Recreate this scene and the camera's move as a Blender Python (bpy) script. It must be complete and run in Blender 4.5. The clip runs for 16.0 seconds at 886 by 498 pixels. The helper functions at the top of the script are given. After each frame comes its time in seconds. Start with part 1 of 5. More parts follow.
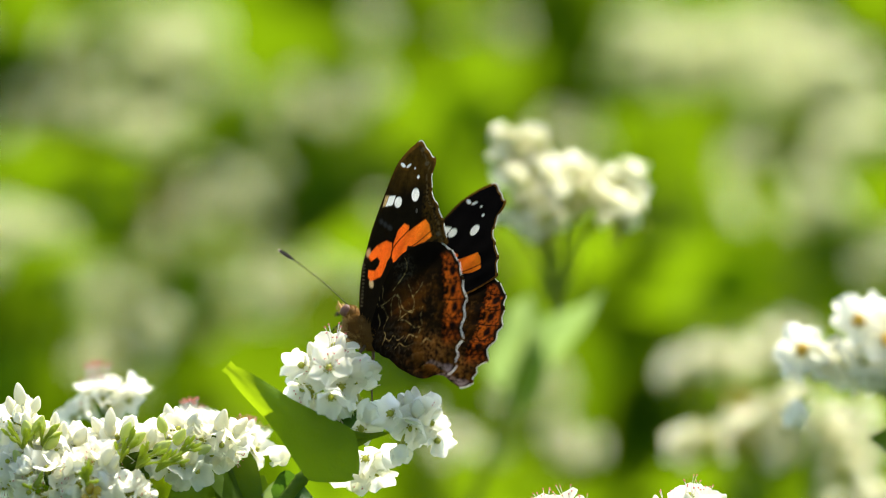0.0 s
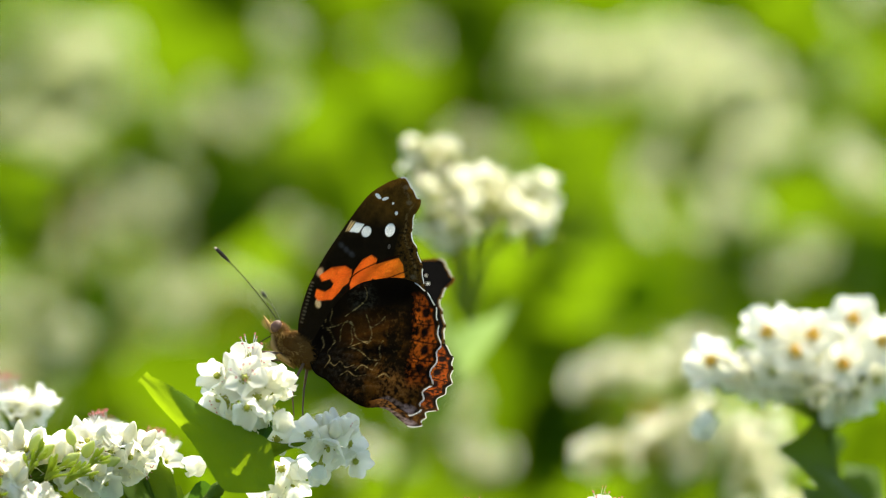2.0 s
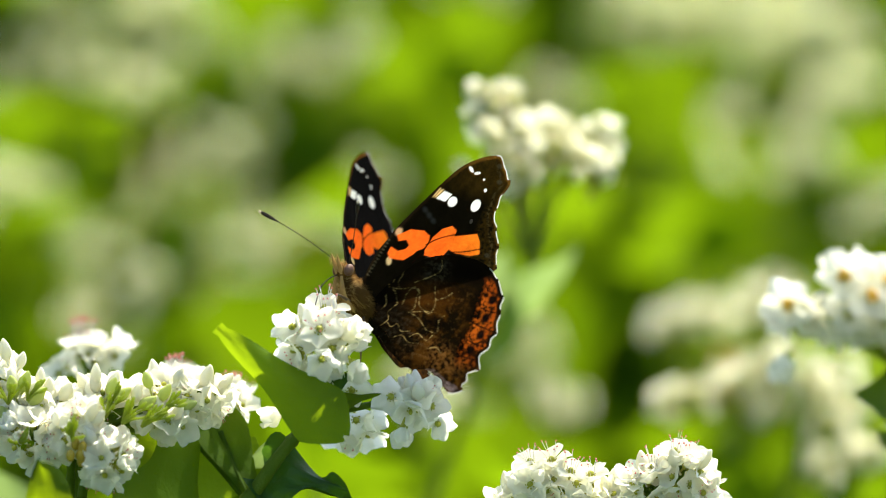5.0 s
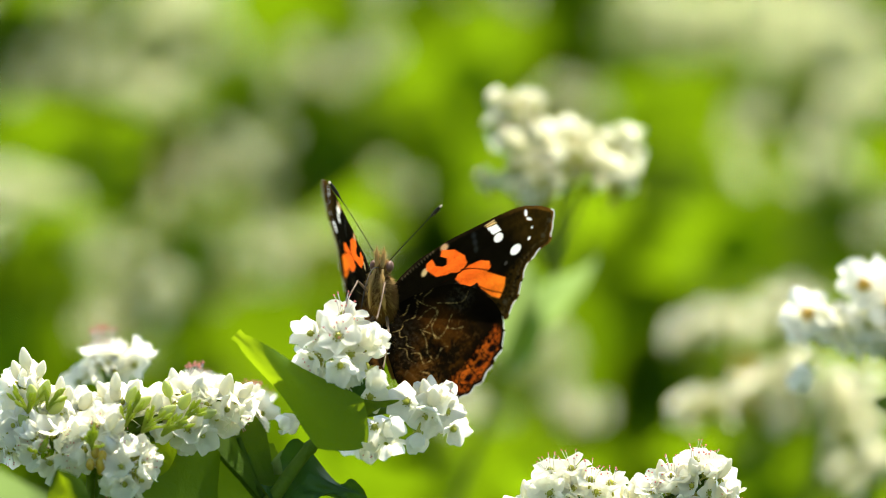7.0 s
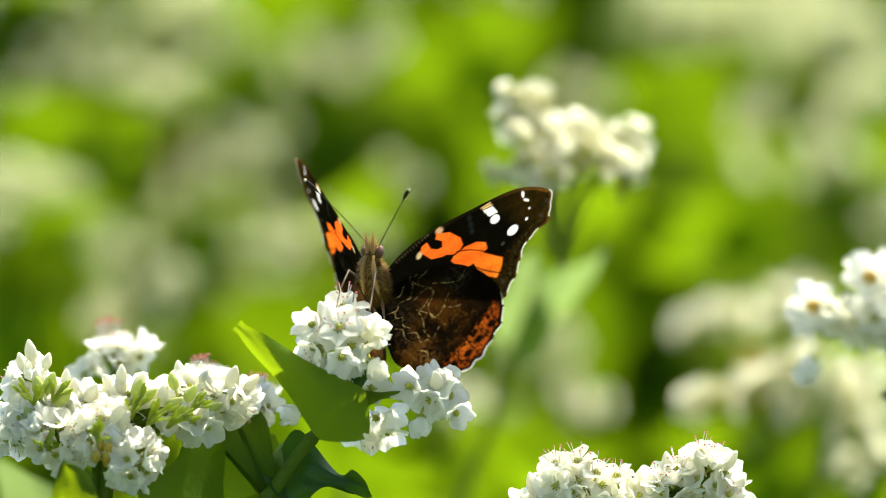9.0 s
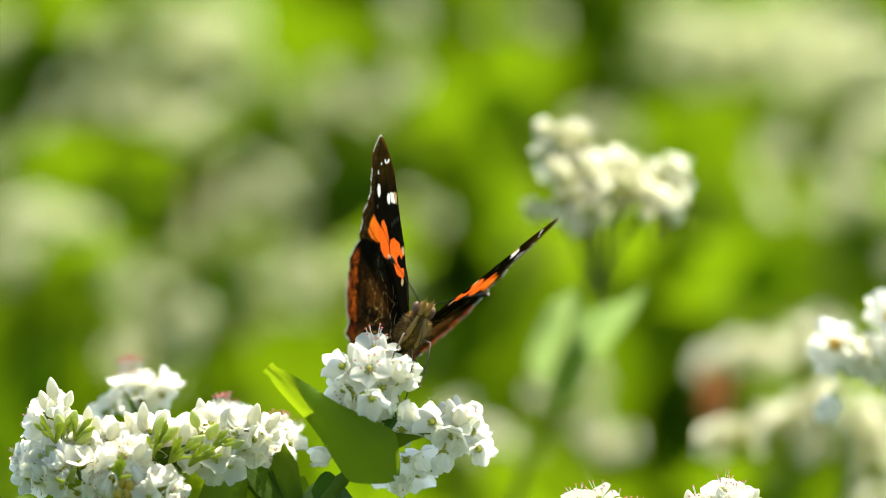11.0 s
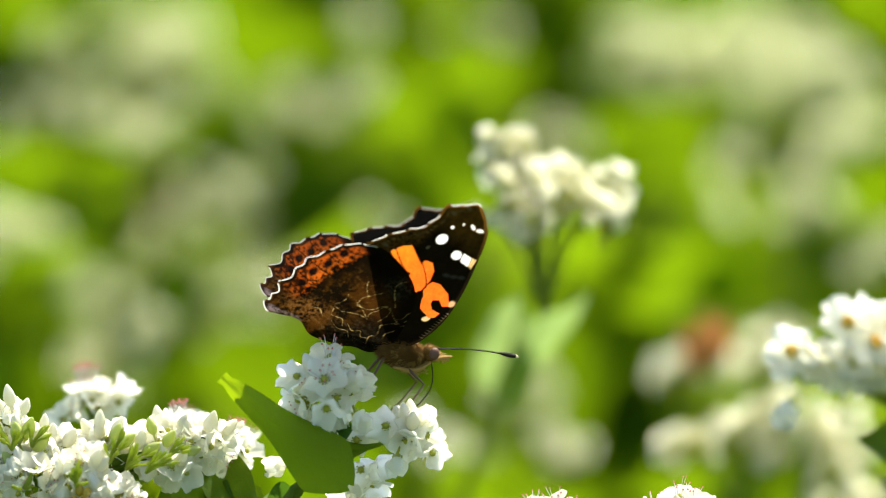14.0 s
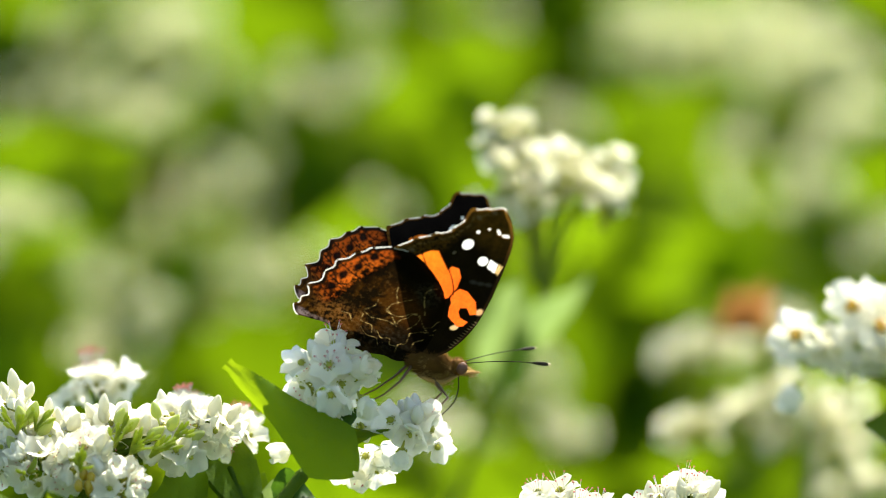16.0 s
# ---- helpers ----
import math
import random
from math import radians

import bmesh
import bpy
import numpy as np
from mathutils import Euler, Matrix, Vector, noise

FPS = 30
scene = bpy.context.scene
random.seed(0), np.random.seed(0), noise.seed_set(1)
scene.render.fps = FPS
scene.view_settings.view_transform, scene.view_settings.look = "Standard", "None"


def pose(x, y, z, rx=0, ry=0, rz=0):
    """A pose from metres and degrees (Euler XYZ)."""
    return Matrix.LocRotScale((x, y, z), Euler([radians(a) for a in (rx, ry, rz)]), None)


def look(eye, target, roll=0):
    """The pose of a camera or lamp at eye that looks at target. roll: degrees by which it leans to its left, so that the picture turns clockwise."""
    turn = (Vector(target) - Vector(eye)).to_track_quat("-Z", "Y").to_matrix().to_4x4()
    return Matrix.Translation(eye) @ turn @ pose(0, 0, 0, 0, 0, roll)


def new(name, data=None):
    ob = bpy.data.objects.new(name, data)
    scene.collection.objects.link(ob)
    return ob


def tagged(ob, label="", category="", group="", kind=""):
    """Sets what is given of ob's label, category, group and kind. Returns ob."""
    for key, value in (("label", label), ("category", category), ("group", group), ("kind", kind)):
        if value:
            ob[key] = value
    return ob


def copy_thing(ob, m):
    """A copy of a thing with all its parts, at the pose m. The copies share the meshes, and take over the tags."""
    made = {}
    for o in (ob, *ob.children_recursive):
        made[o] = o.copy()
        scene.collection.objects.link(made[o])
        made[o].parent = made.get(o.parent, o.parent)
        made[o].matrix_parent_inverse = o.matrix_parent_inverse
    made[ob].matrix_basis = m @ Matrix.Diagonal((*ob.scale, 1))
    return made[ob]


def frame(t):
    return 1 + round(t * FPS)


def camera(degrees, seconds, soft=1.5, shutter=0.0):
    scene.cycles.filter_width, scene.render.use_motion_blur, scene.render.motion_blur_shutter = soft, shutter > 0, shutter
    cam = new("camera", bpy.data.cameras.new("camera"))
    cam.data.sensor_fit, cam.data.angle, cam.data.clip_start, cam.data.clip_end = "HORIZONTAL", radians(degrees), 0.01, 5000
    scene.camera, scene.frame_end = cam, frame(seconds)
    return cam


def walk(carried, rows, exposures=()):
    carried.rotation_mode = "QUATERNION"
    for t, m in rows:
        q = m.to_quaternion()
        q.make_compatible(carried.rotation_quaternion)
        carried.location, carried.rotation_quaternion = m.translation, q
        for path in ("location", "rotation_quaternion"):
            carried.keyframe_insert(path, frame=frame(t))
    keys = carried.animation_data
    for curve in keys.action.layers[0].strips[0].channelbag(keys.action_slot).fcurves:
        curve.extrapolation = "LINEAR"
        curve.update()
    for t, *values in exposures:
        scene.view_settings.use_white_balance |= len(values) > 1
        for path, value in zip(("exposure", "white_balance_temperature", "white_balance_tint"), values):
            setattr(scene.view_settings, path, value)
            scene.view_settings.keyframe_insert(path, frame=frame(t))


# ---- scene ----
cam = camera(4.33, 16.0, soft=0.75)
cam.data.dof.use_dof = True
cam.data.dof.focus_distance = 1.798
cam.data.dof.aperture_fstop = 8.6
cam.data.dof.aperture_blades = 0
EYE = (0.0, -1.7726, 1.1126)
walk(cam, [
    (0, pose(*EYE, 80.1741, 0, -0.0264)),
    (0.2, pose(*EYE, 80.1851, 0, -0.0982)),
    (0.5, pose(*EYE, 80.2133, 0, -0.3439)),
    (1, pose(*EYE, 80.2254, 0, -0.4494)),
    (1.2, pose(*EYE, 80.2238, 0, -0.4685)),
    (1.5, pose(*EYE, 80.2249, 0, -0.4865)),
    (2, pose(*EYE, 80.2315, 0, -0.4797)),
    (2.5, pose(*EYE, 80.2100, 0, -0.3866)),
    (3, pose(*EYE, 80.1044, 0, -0.2177)),
    (3.5, pose(*EYE, 80.0061, 0, -0.1100)),
    (3.7, pose(*EYE, 80.0055, 0, -0.1080)),
    (5.8, pose(*EYE, 79.9339, 0, -0.0687)),
    (6, pose(*EYE, 79.9635, 0, -0.0477)),
    (6.2, pose(*EYE, 79.9696, 0, -0.0393)),
    (6.5, pose(*EYE, 79.9790, 0, -0.0286)),
    (7, pose(*EYE, 80.0000, 0, 0.0000)),
    (7.5, pose(*EYE, 79.9790, 0, 0.0129)),
    (8, pose(*EYE, 79.9237, 0, 0.0168)),
    (8.5, pose(*EYE, 79.8983, 0, 0.0269)),
    (9, pose(*EYE, 79.9624, 0, 0.0281)),
    (9.5, pose(*EYE, 80.0409, 0, 0.0022)),
    (9.7, pose(*EYE, 80.0608, 0, 0.0112)),
    (11.8, pose(*EYE, 80.1934, 0, 0.1767)),
    (12, pose(*EYE, 80.2017, 0, 0.1577)),
    (12.5, pose(*EYE, 80.2006, 0, 0.0645)),
    (13, pose(*EYE, 80.2028, 0, -0.0079)),
    (13.2, pose(*EYE, 80.1989, 0, -0.0252)),
    (13.5, pose(*EYE, 80.1901, 0, -0.0522)),
    (14, pose(*EYE, 80.1818, 0, -0.0791)),
    (14.5, pose(*EYE, 80.1625, 0, -0.0898)),
    (15, pose(*EYE, 80.1265, 0, -0.0881)),
    (15.5, pose(*EYE, 80.1094, 0, -0.0628)),
    (16, pose(*EYE, 80.1044, 0, -0.0578))])

# ---- world and sun ----
SUN_UP, SUN_TURN = 60.0, 32.0  # height over the horizon; turn from straight ahead of the lens, to its right
world = bpy.data.worlds.new("sky")
scene.world = world
world.use_nodes = True
wn = world.node_tree
sky = wn.nodes.new("ShaderNodeTexSky")
sky.sky_type, sky.sun_disc = "NISHITA", False
sky.sun_elevation, sky.sun_rotation = radians(SUN_UP), radians(SUN_TURN)
back = wn.nodes["Background"]
back.inputs["Strength"].default_value = 0.10
wn.links.new(sky.outputs["Color"], back.inputs["Color"])
sun = new("sun", bpy.data.lights.new("sun", "SUN"))
sun.data.energy, sun.data.angle, sun.data.color = 4.5, radians(0.53), (1.0, 0.94, 0.79)
sun.matrix_world = look((
    3 * math.cos(radians(SUN_UP)) * math.sin(radians(SUN_TURN)),
    3 * math.cos(radians(SUN_UP)) * math.cos(radians(SUN_TURN)),
    3 * math.sin(radians(SUN_UP))), (0, 0, 0))
scene.view_settings.exposure = 1.5

# ---- materials ----


class Nodes:
    """Short names for building a node material."""

    def __init__(self, name):
        self.mat = bpy.data.materials.new(name)
        self.mat.use_nodes = True
        self.tree = self.mat.node_tree
        self.bsdf = self.tree.nodes["Principled BSDF"]
        self.out = self.tree.nodes["Material Output"]

    def add(self, kind, **values):
        n = self.tree.nodes.new(kind)
        for k, v in values.items():
            n.inputs[k.replace("_", " ")].default_value = v
        return n

    def link(self, a, b):
        self.tree.links.new(a, b)

    def noise(self, scale, detail=4.0, rough=0.55, coords=None):
        n = self.add("ShaderNodeTexNoise", Scale=scale, Detail=detail, Roughness=rough)
        if coords is not None:
            self.link(coords, n.inputs["Vector"])
        return n.outputs["Fac"]

    def ramp(self, fac, stops):
        n = self.tree.nodes.new("ShaderNodeValToRGB")
        while len(n.color_ramp.elements) < len(stops):
            n.color_ramp.elements.new(0.5)
        for e, (p, c) in zip(n.color_ramp.elements, stops):
            e.position, e.color = p, (*c, 1)
        self.link(fac, n.inputs["Fac"])
        return n.outputs["Color"]

    def mix(self, fac, a, b, blend="MIX"):
        n = self.tree.nodes.new("ShaderNodeMix")
        n.data_type, n.blend_type = "RGBA", blend
        for sock, val in ((n.inputs["Factor"], fac), (n.inputs["A"], a), (n.inputs["B"], b)):
            if isinstance(val, (int, float)):
                sock.default_value = val
            elif isinstance(val, tuple):
                sock.default_value = (*val, 1)
            else:
                self.link(val, sock)
        return n.outputs["Result"]

    def bump(self, fac, distance, strength=0.6):
        n = self.add("ShaderNodeBump", Distance=distance, Strength=strength)
        self.link(fac, n.inputs["Height"])
        self.link(n.outputs["Normal"], self.bsdf.inputs["Normal"])
        return n.outputs["Normal"]

    def pass_light(self, colour, share, normal=None):
        """Lets a share of the light through the thin surface, in the given colour."""
        t = self.tree.nodes.new("ShaderNodeBsdfTranslucent")
        m = self.add("ShaderNodeMixShader", Fac=share)
        if isinstance(colour, tuple):
            t.inputs["Color"].default_value = (*colour, 1)
        else:
            self.link(colour, t.inputs["Color"])
        if normal is not None:
            self.link(normal, t.inputs["Normal"])
        self.link(self.bsdf.outputs[0], m.inputs[1])
        self.link(t.outputs[0], m.inputs[2])
        self.link(m.outputs[0], self.out.inputs["Surface"])

    def coords(self):
        return self.tree.nodes.new("ShaderNodeTexCoord").outputs["Object"]

    def chance(self):
        return self.tree.nodes.new("ShaderNodeObjectInfo").outputs["Random"]


def leaf_material(name, dark, light, glow, share, scale, rough=0.5, spec=0.35):
    m = Nodes(name)
    co = m.coords()
    blotch = m.noise(scale, 5, 0.6, co)
    base = m.mix(blotch, dark, light)
    vary = m.tree.nodes.new("ShaderNodeMapRange")
    m.link(m.chance(), vary.inputs["Value"])
    vary.inputs["To Min"].default_value, vary.inputs["To Max"].default_value = 0.75, 1.2
    hsv = m.tree.nodes.new("ShaderNodeHueSaturation")
    m.link(base, hsv.inputs["Color"])
    m.link(vary.outputs["Result"], hsv.inputs["Value"])
    m.link(hsv.outputs["Color"], m.bsdf.inputs["Base Color"])
    m.bsdf.inputs["Roughness"].default_value = rough
    m.bsdf.inputs["Specular IOR Level"].default_value = spec
    nor = m.bump(m.noise(scale * 6, 4, 0.6, co), 0.0004, 0.5)
    hs2 = m.tree.nodes.new("ShaderNodeHueSaturation")
    m.link(m.mix(blotch, glow, tuple(c * 0.8 for c in glow)), hs2.inputs["Color"])
    m.link(vary.outputs["Result"], hs2.inputs["Value"])
    m.pass_light(hs2.outputs["Color"], share, nor)
    return m.mat


def petal_material(name, tint, glow, share):
    m = Nodes(name)
    co = m.coords()
    n = m.noise(900, 4, 0.6, co)
    m.link(m.mix(n, tint, tuple(c * 0.93 for c in tint)), m.bsdf.inputs["Base Color"])
    m.bsdf.inputs["Roughness"].default_value = 0.55
    m.bsdf.inputs["Specular IOR Level"].default_value = 0.3
    nor = m.bump(m.noise(1800, 3, 0.5, co), 0.0001, 0.35)
    m.pass_light(glow, share, nor)
    return m.mat


def plain_material(name, low, high, scale, rough, spec=0.4, share=0.0):
    m = Nodes(name)
    co = m.coords()
    n = m.noise(scale, 5, 0.6, co)
    col = m.mix(n, low, high)
    m.link(col, m.bsdf.inputs["Base Color"])
    m.bsdf.inputs["Roughness"].default_value = rough
    m.bsdf.inputs["Specular IOR Level"].default_value = spec
    nor = m.bump(m.noise(scale * 4, 3, 0.6, co), 0.3 / scale, 0.4)
    if share:
        m.pass_light(col, share, nor)
    return m.mat


def wing_material(name):
    m = Nodes(name)
    a = m.tree.nodes.new("ShaderNodeAttribute")
    a.attribute_name = "scales"
    co = m.coords()
    fine = m.noise(5200, 3, 0.7, co)
    mul = m.mix(1.0, a.outputs["Color"], m.ramp(fine, [(0.3, (0.7, 0.7, 0.7)), (0.7, (1, 1, 1))]), "MULTIPLY")
    m.link(mul, m.bsdf.inputs["Base Color"])
    m.bsdf.inputs["Roughness"].default_value = 0.7
    m.bsdf.inputs["Specular IOR Level"].default_value = 0.012
    nor = m.bump(m.noise(2600, 3, 0.6, co), 0.00012, 0.5)
    split = m.tree.nodes.new("ShaderNodeSeparateColor")
    m.link(mul, split.inputs["Color"])
    thin = m.ramp(split.outputs["Red"], [(0.05, (0.3, 0.3, 0.3)), (0.45, (1, 1, 1))])
    m.pass_light(m.mix(1.0, mul, thin, "MULTIPLY"), 0.58, nor)
    return m.mat


LEAF = leaf_material("leaf_green", (0.038, 0.085, 0.004), (0.07, 0.125, 0.007), (0.31, 0.45, 0.006), 0.45, 120, 0.6, 0.12)
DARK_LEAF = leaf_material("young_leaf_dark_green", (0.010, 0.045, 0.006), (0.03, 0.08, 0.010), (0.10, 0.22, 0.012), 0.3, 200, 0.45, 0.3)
PALE_LEAF = leaf_material("pale_leaf_green", (0.16, 0.25, 0.06), (0.24, 0.35, 0.10), (0.30, 0.43, 0.12), 0.5, 120, 0.6, 0.3)
LEAF_FIELD = leaf_material("field_leaf_green", (0.06, 0.125, 0.003), (0.10, 0.175, 0.005), (0.195, 0.325, 0.003), 0.57, 40, 0.85, 0.02)
STEM = plain_material("stem_green", (0.07, 0.14, 0.008), (0.15, 0.22, 0.016), 300, 0.55, 0.15, 0.3)
STEM_PALE = plain_material("twig_pale_green", (0.22, 0.29, 0.025), (0.34, 0.40, 0.05), 300, 0.6, 0.1, 0.4)
STEM_RED = plain_material("stem_reddish", (0.20, 0.11, 0.03), (0.26, 0.18, 0.05), 200, 0.5)
PETAL = petal_material("petal_white", (0.93, 0.92, 0.85), (0.97, 0.96, 0.83), 0.74)
PETAL_MID = petal_material("petal_soft_white", (0.90, 0.89, 0.77), (0.94, 0.93, 0.71), 0.76)
PETAL_FIELD = petal_material("field_petal_cream", (0.88, 0.90, 0.70), (0.92, 0.95, 0.60), 0.66)
HEART = plain_material("flower_heart_green", (0.32, 0.38, 0.03), (0.55, 0.50, 0.06), 900, 0.45, 0.5, 0.25)
BUD = petal_material("bud_cream_white", (0.88, 0.86, 0.74), (0.88, 0.85, 0.60), 0.4)
BUD_GREEN = petal_material("bud_yellow_green", (0.52, 0.58, 0.20), (0.62, 0.68, 0.16), 0.45)
BRACT = petal_material("bract_yellow_green", (0.36, 0.43, 0.05), (0.52, 0.60, 0.07), 0.5)
ANTHER = plain_material("anther_pink", (0.55, 0.11, 0.10), (0.72, 0.22, 0.19), 2000, 0.6)
FILAMENT = plain_material("filament_white", (0.75, 0.7, 0.66), (0.85, 0.82, 0.78), 2000, 0.5, 0.3, 0.3)
SOIL = plain_material("soil_brown", (0.07, 0.045, 0.025), (0.16, 0.11, 0.065), 18, 0.9, 0.2)
WITHERED = plain_material("withered_leaf_orange", (0.28, 0.15, 0.015), (0.42, 0.25, 0.03), 90, 0.7, 0.2, 0.4)
SEED = plain_material("young_seed_amber", (0.42, 0.30, 0.02), (0.62, 0.42, 0.03), 700, 0.4, 0.5, 0.2)
HEART_AMBER = petal_material("flower_heart_amber", (0.85, 0.56, 0.10), (0.92, 0.66, 0.14), 0.5)
FUR = plain_material("fur_golden_brown", (0.07, 0.034, 0.006), (0.20, 0.10, 0.018), 1500, 0.75, 0.1)
FUR_PALE = plain_material("fur_tan", (0.34, 0.20, 0.05), (0.52, 0.33, 0.10), 1500, 0.7, 0.2, 0.2)
LEG = plain_material("leg_brown", (0.07, 0.04, 0.018), (0.15, 0.09, 0.04), 2500, 0.5, 0.3)
CHITIN = plain_material("chitin_dark", (0.012, 0.010, 0.006), (0.035, 0.026, 0.014), 2500, 0.55, 0.12)
EYE_SKIN = plain_material("eye_brown", (0.08, 0.035, 0.02), (0.17, 0.08, 0.04), 2500, 0.5, 0.3)
CLUB_TIP = plain_material("club_tip_pale", (0.75, 0.6, 0.35), (0.85, 0.7, 0.45), 2500, 0.5)
WING = wing_material("wing_scales")

# ---- mesh helpers ----
MM = 0.001
ORIGIN = Vector((0, 0, 0.8))
TILT = radians(10)
ACROSS = Vector((1, 0, 0))
UP = Vector((0, math.sin(TILT), math.cos(TILT)))
AWAY = Vector((0, math.cos(TILT), -math.sin(TILT)))


def spot(u, v, w=0.0):
    """A place u mm to the right, v mm up and w mm away along the slope of the field from the plant's top."""
    return ORIGIN + (ACROSS * u + UP * v + AWAY * w) * MM


def rotated(u, v, w):
    """The direction of that reading."""
    return (ACROSS * u + UP * v + AWAY * w).normalized()


def aimed(place, along, normal, scale=1.0):
    """A pose whose x runs along, with z near the normal."""
    x = Vector(along).normalized()
    z = Vector(normal) - x * x.dot(Vector(normal))
    if z.length < 1e-6:
        z = x.orthogonal()
    z.normalize()
    y = z.cross(x)
    m = Matrix((x, y, z)).transposed().to_4x4()
    m.translation = place
    return m @ Matrix.Diagonal((scale, scale, scale, 1))


def mesh_of(name, bm, *mats, smooth=True):
    me = bpy.data.meshes.new(name)
    bm.to_mesh(me)
    bm.free()
    for mt in mats:
        me.materials.append(mt)
    for p in me.polygons:
        p.use_smooth = smooth
    return me


def piece(name, me, parent, m=None, label=""):
    """One mesh object under a thing or part, at the pose m in its parent's space."""
    ob = new(name, me)
    ob.parent = parent
    if m is not None:
        ob.matrix_basis = m
    return tagged(ob, label)


def part(name, bm, material, parent, label="", m=None):
    return piece(name, mesh_of(name, bm, material), parent, m, label)


def tube(bm, points, radii, sides=8, mat=0, cap=True):
    """A round tube through the points, with a radius at each."""
    rings, ref = [], None
    pts = [Vector(p) for p in points]
    for i, p in enumerate(pts):
        d = (pts[min(i + 1, len(pts) - 1)] - pts[max(i - 1, 0)]).normalized()
        if ref is None:
            ref = d.orthogonal().normalized()
        ref = (ref - d * ref.dot(d)).normalized()
        side = d.cross(ref)
        r = radii[i] if isinstance(radii, (list, tuple)) else radii
        rings.append([bm.verts.new(p + (ref * math.cos(a) + side * math.sin(a)) * r)
                      for a in (2 * math.pi * k / sides for k in range(sides))])
    for a, b in zip(rings, rings[1:]):
        for k in range(sides):
            f = bm.faces.new((a[k], a[(k + 1) % sides], b[(k + 1) % sides], b[k]))
            f.material_index = mat
    if cap:
        for ring in (rings[0][::-1], rings[-1]):
            bm.faces.new(ring).material_index = mat
    return rings


def egg(bm, centre, radii, turn=None, seg=12, rings=8, mat=0, rough=0.0):
    """An egg-shaped blob with its own axes."""
    m = Matrix.Translation(centre) @ (turn.to_4x4() if turn else Matrix()) @ Matrix.Diagonal((*radii, 1))
    made = bmesh.ops.create_uvsphere(bm, u_segments=seg, v_segments=rings, radius=1.0, matrix=m)["verts"]
    for v in made:
        if rough:
            v.co += (v.co - Vector(centre)) * rough * noise.noise(v.co * 900)
        for f in v.link_faces:
            f.material_index = mat
    return made


def bend(points, n=10):
    """A smooth line through a few points (Catmull-Rom)."""
    p = [Vector(q) for q in points]
    p = [p[0] * 2 - p[1], *p, p[-1] * 2 - p[-2]]
    out = []
    for i in range(1, len(p) - 2):
        a, b, c, d = p[i - 1:i + 3]
        span = (c - b).length
        m0 = (c - a) * (span / ((b - a).length + span + 1e-9))
        m1 = (d - b) * (span / ((d - c).length + span + 1e-9))
        for k in range(n):
            t = k / n
            out.append(b * (2 * t ** 3 - 3 * t * t + 1) + m0 * (t ** 3 - 2 * t * t + t) + c * (3 * t * t - 2 * t ** 3) + m1 * (t ** 3 - t * t))
    out.append(p[-2])
    return out

# ---- the ground ----


def make_ground():
    bm = bmesh.new()
    n = 60
    grid = {}
    for i in range(n + 1):
        for j in range(n + 1):
            x, y = ((k / n * 2 - 1) for k in (i, j))
            x, y = 900 * x ** 5 + 3 * x, 900 * y ** 5 + 3 * y
            z = 0.03 * noise.noise((x * 0.9, y * 0.9, 0)) if max(abs(x), abs(y)) < 30 else 0.0
            grid[i, j] = bm.verts.new((x, y, z - 0.02))
    for i in range(n):
        for j in range(n):
            bm.faces.new((grid[i, j], grid[i + 1, j], grid[i + 1, j + 1], grid[i, j + 1]))
    return tagged(new("ground", mesh_of("ground", bm, SOIL)), "brown bare soil under the crop", "ground", kind="structure")


make_ground()

# ---- leaves, stems and flowers ----


def leaf_bm(length, width, fold=0.25, curl=0.1, lobes=0.28, wave=0.03, nx=14, ny=10, tip=1.1, seed=0, taper=0.75, blunt=0.0, rounded=0.0):
    """An arrow-heart leaf: x runs from the stalk's end to the tip, z is its upper side."""
    bm = bmesh.new()
    g = {}
    for i in range(nx + 1):
        s = i / nx
        half = width / 2 * (1 - s) ** taper * (1 + 0.55 * math.sin(math.pi * min(1, s * 1.6)) * (1 - s)) * (0.72 + 0.28 * min(1, s * 5))
        if rounded:
            half *= min(1, 0.02 + s / rounded) ** 0.5
        half += blunt * width * math.sqrt(1 - s) * s ** 3
        if i == nx:
            half = width * (0.006 + 0.25 * blunt)
        for j in range(-ny // 2, ny // 2 + 1):
            v = j / (ny / 2)
            x = length * s ** tip - lobes * length * abs(v) ** 1.6 * (1 - s) ** 4
            y = half * v
            z = fold * abs(y) + curl * length * s * s - 0.06 * length * abs(v) ** 2 * math.sin(math.pi * s)
            z += wave * length * math.sin(9 * s + seed + 2 * v) * abs(v) ** 2
            z += wave * 0.5 * length * noise.noise((s * 4 + seed, v * 2, 0.0))
            z += -0.010 * width * (1 - abs((v * 3 + s * 8) % 2 - 1)) * (1 - abs(v))
            g[i, j] = bm.verts.new((x, y, z))
    for i in range(nx):
        for j in range(-ny // 2, ny // 2):
            bm.faces.new((g[i, j], g[i + 1, j], g[i + 1, j + 1], g[i, j + 1]))
    return bm


